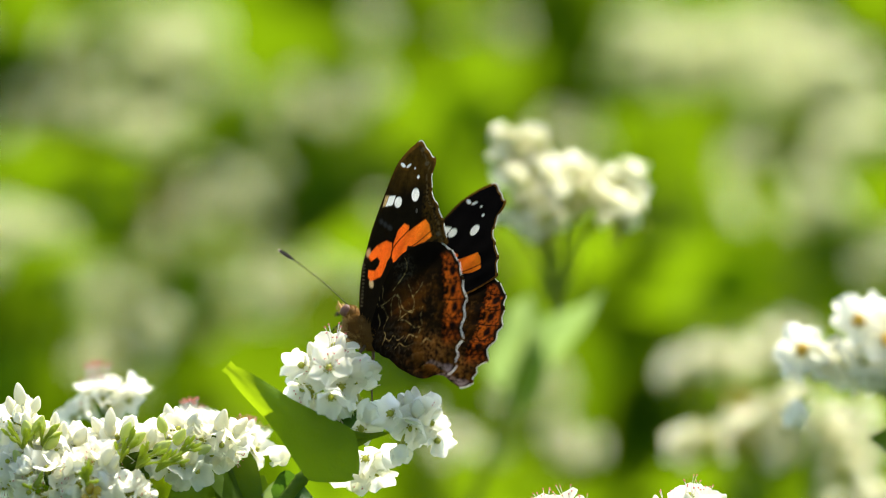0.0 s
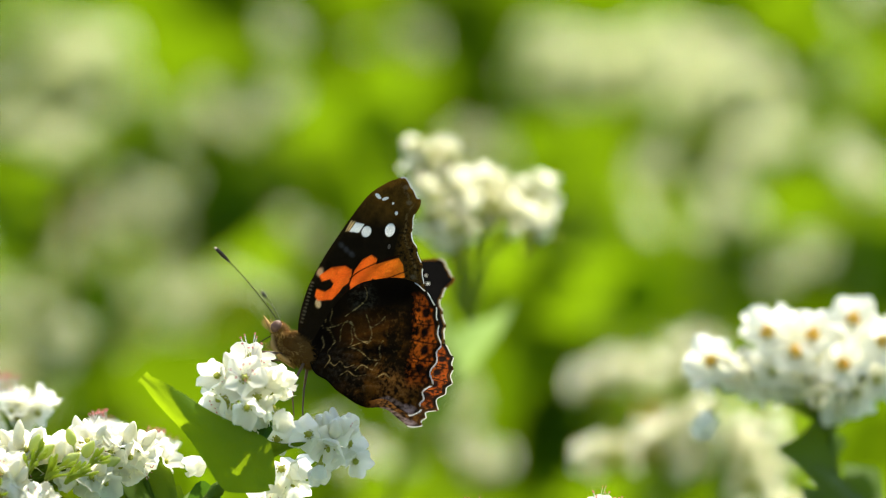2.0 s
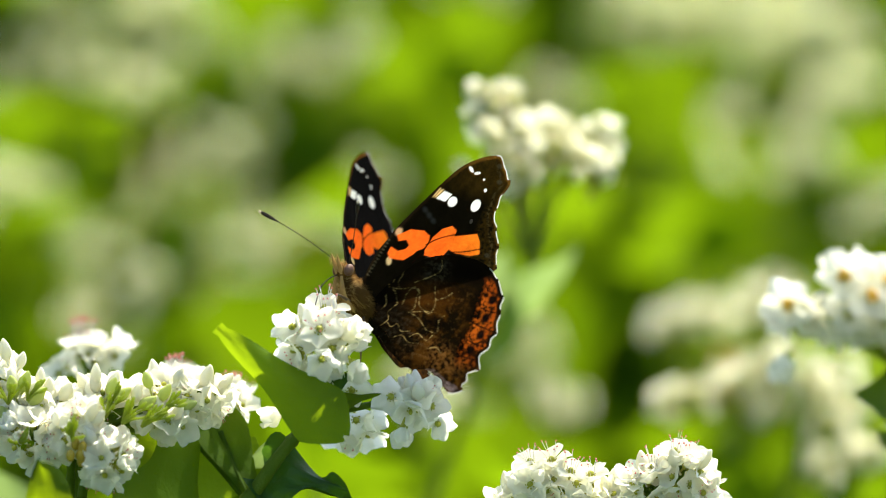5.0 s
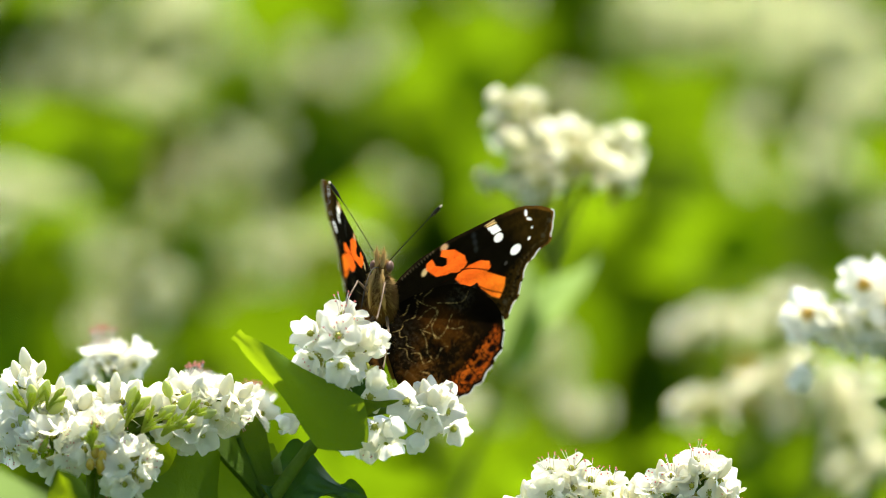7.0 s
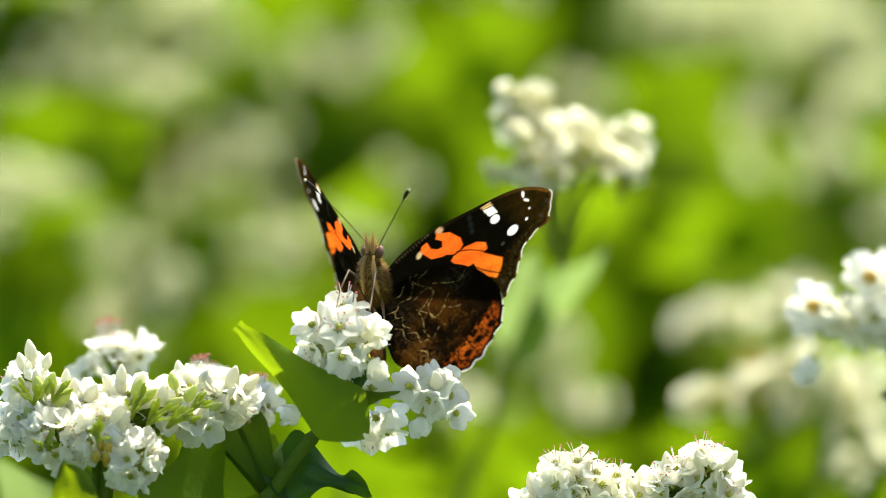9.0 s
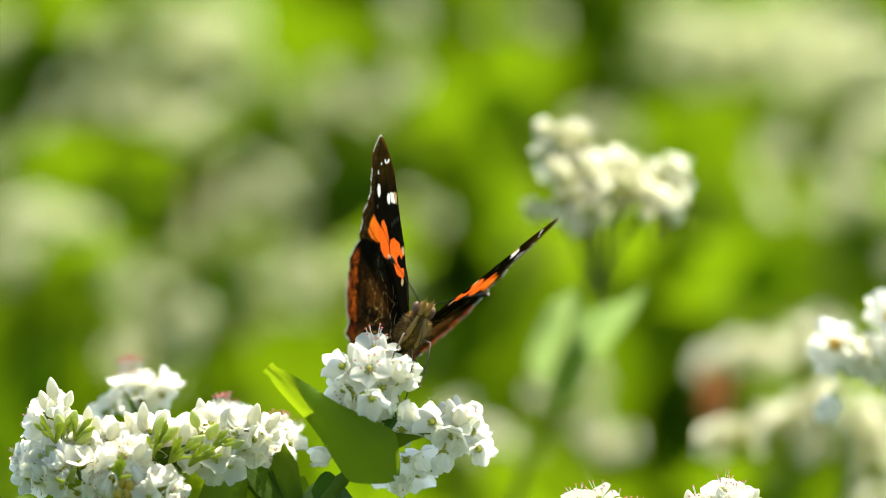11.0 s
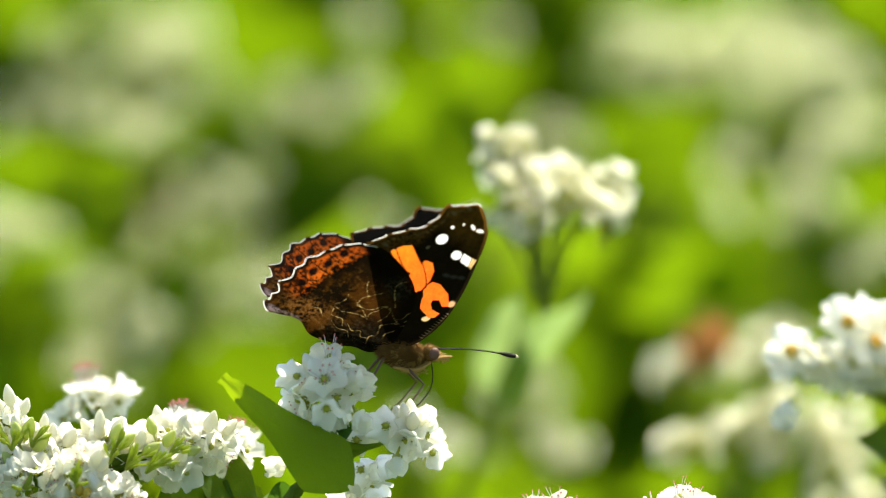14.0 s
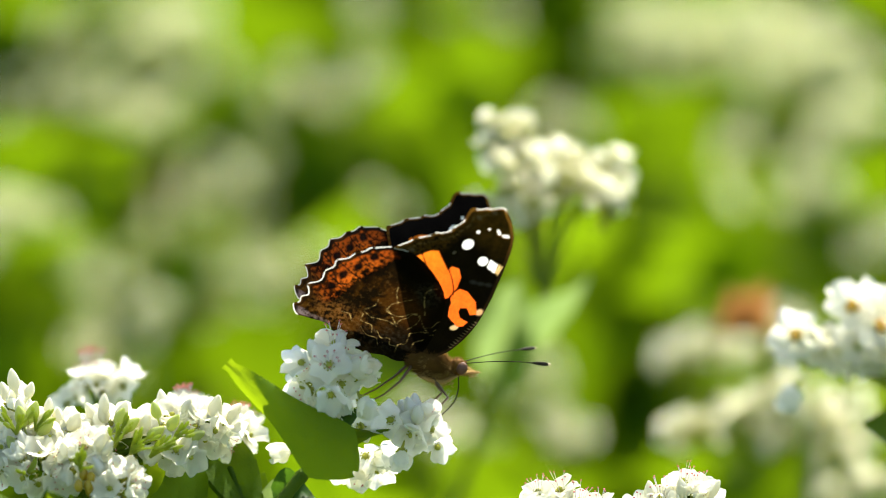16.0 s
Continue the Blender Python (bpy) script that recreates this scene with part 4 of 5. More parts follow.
FORE = [(634, 562), (618, 545), (612, 518), (616, 480), (624, 450), (644, 402), (672, 351), (702, 301), (722, 275), (748, 256), (768, 247), (782, 243),
        (790, 249), (797, 260), (804, 267), (811, 279), (818, 283), (819, 293), (815, 304), (810, 316), (811, 331), (810, 346), (815, 360), (822, 368), (826, 381),
        (835, 396), (839, 405), (840, 418), (846, 436), (845, 448), (800, 476), (740, 512), (680, 545)]
HIND = [(640, 562), (660, 515), (690, 470), (722, 444), (760, 433), (800, 430), (832, 438), (849, 450), (857, 455), (870, 473), (878, 483), (879, 499),
        (885, 513), (885, 530), (893, 549), (886, 562), (888, 579), (877, 598), (886, 620), (876, 627), (867, 635), (871, 647), (865, 656), (868, 668),
        (848, 678), (834, 671), (820, 663), (804, 652), (786, 648), (760, 654), (740, 650), (722, 641), (700, 630), (680, 614), (655, 603), (644, 585)]
# the white stretches of the fringe
FORE_FRINGE = (((779, 243), (789, 248)), ((792, 254), (799, 262)), ((804, 267), (812, 279)), ((809, 314), (811, 333)), ((811, 346), (815, 360), (821, 367)),
               ((826, 381), (834, 394)), ((839, 412), (841, 422), (845, 432)))
HIND_FRINGE = (((834, 438), (849, 450)), ((859, 457), (871, 475)), ((878, 485), (880, 501)), ((885, 518), (886, 531), (891, 544)), ((891, 553), (886, 564), (887, 577)),
               ((884, 585), (877, 599), (884, 616)), ((880, 626), (867, 634), (870, 646), (865, 656)), ((847, 677), (867, 669)))


def closed_curve(points, n=14):
    p = np.array(points, float)
    out = []
    for i in range(len(p)):
        a, b, c, d = p[i - 1], p[i], p[(i + 1) % len(p)], p[(i + 2) % len(p)]
        for k in range(n):
            t = k / n
            out.append(0.5 * ((2 * b) + (c - a) * t + (2 * a - 5 * b + 4 * c - d) * t * t + (3 * b - a - 3 * c + d) * t ** 3))
    return np.array(out)


def to_segments(px, py, pts, closed=False):
    """Distance from each place to a line of points."""
    best = np.full(px.shape, 1e9)
    pts = [*pts, pts[0]] if closed else pts
    for (ax, ay), (bx, by) in zip(pts, pts[1:]):
        dx, dy = bx - ax, by - ay
        t = np.clip(((px - ax) * dx + (py - ay) * dy) / (dx * dx + dy * dy + 1e-9), 0, 1)
        best = np.minimum(best, np.hypot(px - ax - t * dx, py - ay - t * dy))
    return best


def inside(px, py, pts, soft=1.6):
    """A soft mask of a polygon."""
    c = np.zeros(px.shape, bool)
    n = len(pts)
    for i in range(n):
        (ax, ay), (bx, by) = pts[i], pts[(i + 1) % n]
        c ^= ((ay > py) != (by > py)) & (px < (bx - ax) * (py - ay) / (by - ay + 1e-9) + ax)
    d = to_segments(px, py, pts, True)
    return np.clip(0.5 + np.where(c, d, -d) / soft, 0, 1)


def oval(px, py, x, y, rx, ry, turn=0.0, soft=0.18):
    a = radians(turn)
    u = ((px - x) * math.cos(a) + (py - y) * math.sin(a)) / rx
    v = (-(px - x) * math.sin(a) + (py - y) * math.cos(a)) / ry
    return np.clip((1 - np.hypot(u, v)) / soft + 0.5, 0, 1)


def grain(px, py, size, seed, stretch=1.0):
    return np.array([noise.fractal((x / size, y / size / stretch, seed), 0.8, 2.1, 4) for x, y in zip(px, py)])


def paint(col, mask, colour):
    col += (np.array(colour) - col) * np.clip(mask, 0, 1)[:, None]


ORANGE, WHITE = (0.96, 0.135, 0.011), (0.90, 0.88, 0.80)
BAND_IN = [(643, 428), (664, 412), (690, 408), (704, 415), (705, 428), (700, 440), (690, 447), (685, 456), (672, 470), (645, 473), (638, 464), (640, 451), (656, 456), (668, 449), (672, 441), (664, 433), (650, 438)]
BAND_OUT = [(702, 440), (710, 415), (722, 396), (738, 387), (750, 394), (749, 404), (790, 390), (800, 402), (807, 425), (790, 432), (760, 434), (746, 430), (740, 444), (722, 452), (706, 451)]


def fringe(px, py, edge, lines):
    """The white stretches along the rim."""
    d = np.full(px.shape, 1e9)
    for line in lines:
        d = np.minimum(d, to_segments(px, py, line))
    return np.clip((4.4 - d) / 1.4, 0, 1) * np.clip((2.5 - edge) / 1.0, 0, 1)


def vein(px, py, line, width):
    """A smooth thin line through a few places."""
    return np.clip(width - to_segments(px, py, [(q.x, q.y) for q in bend([(x, y, 0) for x, y in line], 4)]), 0, 1)


def fore_colours(px, py, edge):
    g, f = grain(px, py, 22, 1.0), grain(px, py, 6, 4.0)
    col = np.tile((0.027, 0.017, 0.007), (len(px), 1)).astype(float)
    # warm brown apex and outer border
    apex = np.clip((338 - py) / 45, 0, 1) * np.clip((px + 0.55 * py - 862) / 40, 0, 1)
    paint(col, apex * np.clip(0.80 + 0.5 * g, 0, 1), (0.26, 0.115, 0.014))
    paint(col, np.clip((345 - py) / 60, 0, 1) * 0.35, (0.16, 0.075, 0.012))
    paint(col, np.clip((px + 0.10 * py - 818) / 12, 0, 1) * np.clip((py - 300) / 20, 0, 1) * np.clip(0.7 + f, 0, 1), (0.17, 0.078, 0.012))
    paint(col, np.clip(1.6 - np.abs(edge - 14) / 2.2, 0, 1) * np.clip((px - 775) / 12, 0, 1) * np.clip(0.45 + 1.6 * f, 0, 1) * 0.55, (0.36, 0.22, 0.08))
    for x, y in ((788, 262), (797, 290), (800, 420), (822, 424)):
        paint(col, oval(px, py, x, y, 5, 4, 20, 0.8) * 0.6, (0.30, 0.22, 0.12))
    for x, y in ((678, 371), (689, 379), (700, 387)):
        paint(col, oval(px, py, x, y, 6.5, 4.5, 40, 0.9) * 0.5, (0.15, 0.135, 0.12))
    paint(col, oval(px, py, 734, 462, 18, 22, 25, 0.9) * np.clip(0.5 + 1.4 * f, 0, 1) * 0.7, (0.30, 0.26, 0.19))
    paint(col, oval(px, py, 646, 478, 5.5, 8, -25, 0.5), (0.55, 0.40, 0.19))
    paint(col, oval(px, py, 644, 421, 6.5, 8, 20, 0.6) * 0.85, (0.62, 0.36, 0.17))
    for k in range(12):
        paint(col, oval(px, py, 618 + 1.2 * k, 512 - 6.5 * k, 3.6, 1.1, 20, 0.6) * 0.6, (0.42, 0.32, 0.17))
    band = np.maximum(inside(px, py, BAND_IN), inside(px, py, BAND_OUT))
    tone = np.array(ORANGE)[None, :] * (1 + 0.16 * f[:, None])
    tone[:, 1] *= 1 + 0.45 * np.clip((px - 725) / 70, 0, 1)
    col += (np.clip(tone, 0, 1) - col) * band[:, None]
    for line in (((702, 432), (718, 418), (750, 401), (790, 386)), ((752, 434), (775, 428), (808, 414)), ((708, 414), (703, 440), (690, 470))):
        paint(col, vein(px, py, line, 1.6) * 0.85, (0.05, 0.012, 0.004))
    for x, y, rx, ry, t in ((723, 345, 9, 10, 20), (768, 341, 9.2, 12, 8), (737, 280, 7, 3.2, 40), (751, 284, 6.5, 2.8, -20), (767, 292, 2.4, 2.4, 0), (776, 310, 3.2, 3.6, 0)):
        paint(col, oval(px, py, x, y, rx, ry, t), WHITE)
    paint(col, oval(px, py, 770, 371, 3, 4.5, 0) * 0.5, (0.5, 0.38, 0.28))
    paint(col, inside(px, py, [(690, 346), (701, 329), (718, 332), (709, 348)]), WHITE)
    paint(col, inside(px, py, [(683, 345), (691, 326), (701, 328), (690, 346)]), (0.80, 0.52, 0.20))
    for line in (((701, 326), (689, 347)), ((719, 330), (710, 350)), ((695, 325), (685, 347))):
        paint(col, vein(px, py, line, 1.3) * 0.75, (0.10, 0.06, 0.02))
    paint(col, fringe(px, py, edge, FORE_FRINGE), (0.80, 0.78, 0.71))
    return np.clip(col * (1 + 0.2 * g[:, None]), 0.002, 0.95)


NET = (((700, 545), (697, 530), (701, 516), (709, 511), (716, 514), (720, 528), (724, 545), (718, 555)), ((716, 508), (722, 520), (730, 536), (744, 545), (755, 546), (757, 530), (749, 512), (742, 496)),
       ((648, 506), (655, 514), (666, 520), (684, 521), (701, 512), (718, 509)), ((668, 523), (680, 528), (690, 546)), ((718, 555), (736, 550), (760, 546)), ((718, 555), (734, 562), (750, 571), (757, 578)),
       ((757, 578), (778, 576), (776, 556), (783, 545)), ((672, 480), (679, 492), (676, 508), (682, 520)), ((642, 470), (650, 486), (662, 496), (668, 510)), ((720, 492), (732, 478), (742, 462), (736, 450)),
       ((706, 500), (722, 488), (740, 470)), ((682, 585), (694, 590), (704, 580), (714, 592), (728, 586)), ((690, 546), (676, 566), (684, 580), (672, 596)), ((735, 600), (748, 590), (764, 596), (772, 586)),
       ((660, 540), (668, 552), (662, 566)), ((632, 500), (634, 520), (631, 538)), ((704, 606), (720, 600), (735, 610), (752, 604)), ((770, 612), (788, 604), (800, 612)), ((756, 520), (770, 512), (782, 500)))


def hind_colours(px, py, edge):
    g, f = grain(px, py, 34, 7.0), grain(px, py, 7, 9.0)
    col = np.tile((0.030, 0.018, 0.007), (len(px), 1)).astype(float)
    warm = np.clip((px - 690) / 60, 0, 1) * np.clip((py - 478) / 25, 0, 1)
    paint(col, warm * np.clip(0.35 + 1.5 * g + 0.9 * f, 0, 1), (0.165, 0.062, 0.008))
    paint(col, oval(px, py, 735, 520, 55, 24, -10, 0.9) * 0.75, (0.18, 0.062, 0.010))
    paint(col, oval(px, py, 808, 618, 42, 24, 20, 0.9) * np.clip(0.5 + 1.4 * f, 0, 1), (0.36, 0.15, 0.035))
    paint(col, oval(px, py, 700, 590, 62, 34, 22, 0.9) * np.clip(0.2 + 1.5 * f, 0, 1) * 0.7, (0.085, 0.07, 0.045))
    paint(col, oval(px, py, 735, 468, 24, 22, -30, 0.9) * np.clip(0.3 + 1.6 * f, 0, 1) * 0.6, (0.22, 0.18, 0.11))
    paint(col, np.clip(2.2 * f - 0.6, 0, 1) * warm * 0.4, (0.36, 0.20, 0.06))
    # dark blotches before the border
    for x, y, rx, ry in ((832, 500, 13, 20), (830, 530, 15, 16), (833, 566, 12, 18), (836, 600, 9, 16), (800, 455, 40, 18), (770, 560, 16, 12), (668, 540, 26, 30)):
        paint(col, oval(px, py, x, y, rx, ry, 0, 0.8) * 0.8, (0.014, 0.009, 0.005))
    # orange border with its black spots
    band = np.clip((px - 838 + 0.12 * np.abs(py - 540) + 10 * f) / 11, 0, 1) * np.clip((edge - 5.5) / 4, 0, 1) * np.clip((py - 452) / 14, 0, 1) * np.clip((632 - py) / 30, 0, 1)
    paint(col, band * np.clip(0.66 + 1.5 * f + 0.5 * g, 0.12, 1), (0.56, 0.098, 0.010))
    paint(col, band * np.clip((edge - 22) / 6, 0, 1) * np.clip(1.2 - np.abs(py - 535) / 70, 0, 1) * 0.6 * np.clip(0.6 + 1.6 * f, 0, 1), (0.74, 0.165, 0.013))
    for x, y in ((858, 492), (859, 527), (862, 559), (855, 591)):
        paint(col, oval(px, py, x, y, 7, 9, 0, 0.6) * 0.95, (0.014, 0.010, 0.008))
    for a, b in (((842, 512), (882, 512)), ((835, 541), (889, 547)), ((840, 574), (884, 579)), ((842, 478), (872, 478)), ((846, 606), (880, 602))):
        paint(col, vein(px, py, (a, ((a[0] + b[0]) / 2, (a[1] + b[1]) / 2 + 2), b), 1.7) * 0.8, (0.03, 0.014, 0.008))
    paint(col, np.clip(1.5 - np.abs(edge - 6.5) / 1.6, 0, 1) * np.clip((px - 842) / 5, 0, 1) * np.clip((py - 446) / 4, 0, 1) * 0.75, (0.03, 0.02, 0.012))
    # pale folded hem and the tail
    paint(col, inside(px, py, [(785, 648), (806, 653), (835, 668), (850, 676), (846, 666), (822, 652), (800, 643)], 4) * np.clip(0.7 + f, 0, 1), (0.42, 0.29, 0.24))
    paint(col, oval(px, py, 846, 666, 14, 7, 20, 0.7) * np.clip(0.6 + f, 0, 1), (0.40, 0.31, 0.33))
    col *= (0.55 + 0.12 * band)[:, None] * (1 + 0.22 * g[:, None])
    for line in NET:
        wob = [(x + 2 * math.sin(y * 0.7), y + 2 * math.cos(x * 0.5)) for x, y in line]
        paint(col, vein(px, py, wob, 1.5) * np.clip(0.5 + 1.1 * f, 0.1, 0.9), (0.40, 0.28, 0.10))
    paint(col, fringe(px, py, edge, HIND_FRINGE), (0.80, 0.78, 0.71))
    return np.clip(col, 0.002, 0.95)


def wing_me(name, outline, colours, side, offset, upper, cover):
    """A thin cambered wing, its under side out. side: 1 left, -1 right; both faces carry their own scales."""
    rim = closed_curve(outline, 18)
    mid = rim.mean(0)
    rings = 84
    n = len(rim)
    levels = 1 - (np.arange(rings) / rings) ** 1.15
    px = np.concatenate([mid[0] + (rim[:, 0] - mid[0]) * s for s in levels] + [[mid[0]]])
    py = np.concatenate([mid[1] + (rim[:, 1] - mid[1]) * s for s in levels] + [[mid[1]]])
    edge = to_segments(px, py, [tuple(p) for p in rim[::3]], True)
    cov = np.stack([np.array(chart_to_body(x, y)) for x, y in zip(px, py)])
    ridge = np.array([noise.noise((x / 60, y / 60, 3)) for x, y in zip(px, py)])
    base_d = np.hypot(px - HINGE[0], py - HINGE[1])
    ang = np.arctan2(py - HINGE[1], px - HINGE[0])
    camber = 0.00025 * ridge + 0.00006 * np.sin(ang * 34) * np.clip(base_d / 150, 0, 1) + 0.0009 * np.sin(np.clip(base_d / 380, 0, 1) * math.pi) * 0.6
    m = n * rings + 1
    yy = side * (offset + camber)
    faces = []
    for r in range(rings - 1):
        for i in range(n):
            j = (i + 1) % n
            q = (r * n + i, r * n + j, (r + 1) * n + j, (r + 1) * n + i)
            faces.append(q if side > 0 else q[::-1])
    for i in range(n):
        q = ((rings - 1) * n + i, (rings - 1) * n + (i + 1) % n, m - 1)
        faces.append(q if side > 0 else q[::-1])
    rgb = colours(px, py, edge)
    places = np.stack([cov[:, 0], yy, cov[:, 1]], 1)
    # the dark scales of the upper side, a layer of its own that leaves the bright marks and the fringe free
    dark = (rgb.max(1) < cover) & (edge > 4.5)
    faces += [tuple(m + i for i in q[::-1]) for q in faces if all(dark[i] for i in q)]
    places = np.concatenate([places, places - np.array((0, side * 0.00006, 0))])
    rgb = np.concatenate([rgb, np.tile(upper, (m, 1))])
    me = bpy.data.meshes.new(name)
    me.from_pydata(places.tolist(), [], faces)
    att = me.attributes.new("scales", "FLOAT_COLOR", "POINT")
    att.data.foreach_set("color", np.concatenate([rgb, np.ones((len(rgb), 1))], 1).ravel())
    me.materials.append(WING)
    for p in me.polygons:
        p.use_smooth = True
    return me


butterfly = new("butterfly")
tagged(butterfly, "dark red admiral butterfly with orange bands feeding on blossom", "butterfly")
fore_left = piece("forewing", wing_me("forewing", FORE, fore_colours, 1, 0.0, (0.0045, 0.004, 0.0035), 0.40), butterfly)
fore_right = piece("forewing", wing_me("forewing", FORE, fore_colours, -1, 0.0, (0.0045, 0.004, 0.0035), 0.40), butterfly)
hind_left = piece("hindwing", wing_me("hindwing", HIND, hind_colours, 1, 0.00022, (0.018, 0.012, 0.008), 0.0), butterfly, label="marbled brown hindwing with an orange border")
hind_right = piece("hindwing", wing_me("hindwing", HIND, hind_colours, -1, 0.00022, (0.018, 0.012, 0.008), 0.0), butterfly, label="marbled brown hindwing with an orange border")


def furry(bm, centre, radii, count, r, length, mat=0, back=Vector((-0.6, 0, 0)), pick=None):
    """Short hairs that lean backward over an egg-shaped body."""
    for _ in range(count):
        d = Vector((r.gauss(0, 1), r.gauss(0, 1), r.gauss(0, 1))).normalized()
        if pick and not pick(d):
            continue
        p = Vector(centre) + Vector((d.x * radii[0], d.y * radii[1], d.z * radii[2]))
        h = (d + back + Vector((r.uniform(-.3, .3), r.uniform(-.3, .3), r.uniform(-.3, .3)))).normalized() * length * r.uniform(0.6, 1.3)
        s = h.orthogonal().normalized() * 0.000045
        q = h.cross(s).normalized() * 0.000045
        v = [bm.verts.new(p + s), bm.verts.new(p - s * 0.5 + q), bm.verts.new(p - s * 0.5 - q), bm.verts.new(p + h)]
        for f in ((0, 1, 3), (1, 2, 3), (2, 0, 3)):
            bm.faces.new([v[i] for i in f]).material_index = mat


feelers = []


def build_body():
    r = random.Random(3)
    bm = bmesh.new()
    egg(bm, (0.0012, 0, -0.0006), (0.0038, 0.0018, 0.0020), Matrix.Rotation(radians(-8), 3, "Y"), 20, 14, rough=0.2)
    furry(bm, (0.0012, 0, -0.0006), (0.0037, 0.0018, 0.0020), 3600, r, 0.0009)
    furry(bm, (0.0022, 0, -0.0008), (0.0035, 0.0018, 0.0020), 2200, r, 0.0010, 1, pick=lambda d: d.z < 0.4 and int(abs(d.y) * 5.5) % 2 == 0)
    piece("thorax", mesh_of("thorax", bm, FUR, FUR_PALE), butterfly, None, "hairy golden-brown thorax")
    bm = bmesh.new()
    line = [(-0.0022 - 0.0108 * s, 0, 0.0005 - 0.0004 * math.sin(3 * s)) for s in np.linspace(0, 1, 22)]
    rad = [(0.0011 * math.sin(math.pi * (0.22 + 0.70 * s)) ** 0.7) * (1 + 0.06 * math.cos(s * 2 * math.pi * 8)) for s in np.linspace(0, 1, 22)]
    tube(bm, line, rad, 14)
    furry(bm, (-0.0062, 0, 0.0003), (0.0048, 0.0011, 0.0011), 420, r, 0.0006)
    part("abdomen", bm, FUR, butterfly, "ringed brown abdomen")
    bm = bmesh.new()
    egg(bm, (0.0058, 0, 0.0004), (0.0013, 0.0015, 0.0013), None, 14, 10, rough=0.15)
    furry(bm, (0.0058, 0, 0.0004), (0.0013, 0.0014, 0.0013), 300, r, 0.0005, back=Vector((0.5, 0, 0)))
    head = part("head", bm, FUR, butterfly, "hairy brown head")
    for s in (1, -1):
        bm = bmesh.new()
        egg(bm, (0.0062, s * 0.0013, 0.0005), (0.00085, 0.0006, 0.0010), None, 14, 10)
        part("eye", bm, EYE_SKIN, head)
        bm = bmesh.new()
        tube(bm, bend([(0.0063, s * 0.0004, -0.0004), (0.0078, s * 0.0005, 0.0002), (0.0094, s * 0.0006, 0.0010)], 5), [0.0004, 0.00042, 0.0004, 0.00036, 0.00034, 0.00034, 0.0003, 0.00025, 0.00016, 0.0001, 0.00006], 8)
        furry(bm, (0.0076, s * 0.00045, 0.0002), (0.0012, 0.0005, 0.0006), 60, r, 0.0006, back=Vector((0.8, 0, 0.4)))
        part("palp", bm, FUR_PALE, head, "bristly tan palp")
        bm = bmesh.new()
        end = Vector((0.0150, 0, 0))
        mids = [end * q + Vector((0, 0, 0.0004 * math.sin(math.pi * q))) for q in np.linspace(0, 1, 34)]
        tube(bm, mids, [0.000062 + 0.000014 * (i % 2) + (0.00025 * math.sin(math.pi * (i - 26) / 8.5) if i > 26 else 0) for i in range(34)], 8)
        ant = part("antenna", bm, CHITIN, butterfly, "thin dark clubbed antenna")
        feelers.append(ant)
        bm = bmesh.new()
        egg(bm, end, (0.00034, 0.00022, 0.00022), None, 8, 6)
        part("club_tip", bm, CLUB_TIP, ant, "pale tip of the club")
    # the curled tongue
    bm = bmesh.new()
    tube(bm, bend([(0.0064, 0, -0.0006), (0.0074, 0.0001, -0.0028), (0.0076, 0.0002, -0.0050), (0.0062, 0.0003, -0.0082), (0.0042, 0.0004, -0.0106)], 6), 0.00009, 6)
    part("proboscis", bm, CHITIN, butterfly)
    legs = []
    for s in (1, -1):
        for fore, knee, foot in (((0.0026, -0.0026), (0.0058, -0.0044), (0.0026, -0.0106)), ((-0.0012, -0.0022), (-0.0022, -0.0050), (-0.0060, -0.0102))):
            bm = bmesh.new()
            hip = Vector((fore[0], s * 0.0010, fore[1]))
            kn = Vector((knee[0], s * 0.0022, knee[1]))
            ft = Vector((foot[0], s * 0.0028, foot[1]))
            mid = kn + (ft - kn) * 0.55 + Vector((0.0004, s * 0.0002, 0))
            tube(bm, [hip, hip + (kn - hip) * 0.5, kn, mid, ft, ft + Vector((0.0006, 0, -0.0002))], [0.00026, 0.00024, 0.00017, 0.00013, 0.00010, 0.00007], 7)
            legs.append(part("leg", bm, LEG, butterfly))
        # the short furry forelegs, folded under the head
        bm = bmesh.new()
        tube(bm, bend([(0.0062, s * 0.0006, -0.0008), (0.0042, s * 0.0010, -0.0027), (0.0006, s * 0.0012, -0.0032)], 4), [0.00026] * 2 + [0.0004] * 4 + [0.0003] * 2 + [0.0001], 7)
        furry(bm, (0.0036, s * 0.0010, -0.0026), (0.0024, 0.0004, 0.0006), 120, r, 0.0007)
        part("foreleg", bm, FUR_PALE, butterfly, "short tan folded foreleg")
    return legs


legs = build_body()

# ---- a small orange butterfly on a head further off ----
skipper = new("small_butterfly")
tagged(skipper, "small orange butterfly climbing over a distant flower head", "butterfly")
COPPER = plain_material("copper_orange", (0.50, 0.20, 0.05), (0.65, 0.32, 0.10), 500, 0.6, 0.1, 0.3)
bm = bmesh.new()
tube(bm, [(0.004, 0, 0), (0.002, 0, 0.0003), (-0.001, 0, 0.0002), (-0.006, 0, -0.0003)], [0.0008, 0.0013, 0.0011, 0.0004], 10)
part("body", bm, FUR, skipper)
for s in (1, -1):
    for name, l, wd, turn in (("forewing", 0.0085, 0.007, 62), ("hindwing", 0.007, 0.007, 112)):
        bm = leaf_bm(l, wd, 0.0, 0.0, lobes=0.0, wave=0.01, nx=8, ny=6, tip=0.8)
        a = radians(turn)
        part(name, bm, COPPER, skipper, m=aimed((0.001, s * 0.0006, 0.0006), (math.cos(a), s * math.sin(a) * 0.35, math.sin(a)), (0, s, 0)))


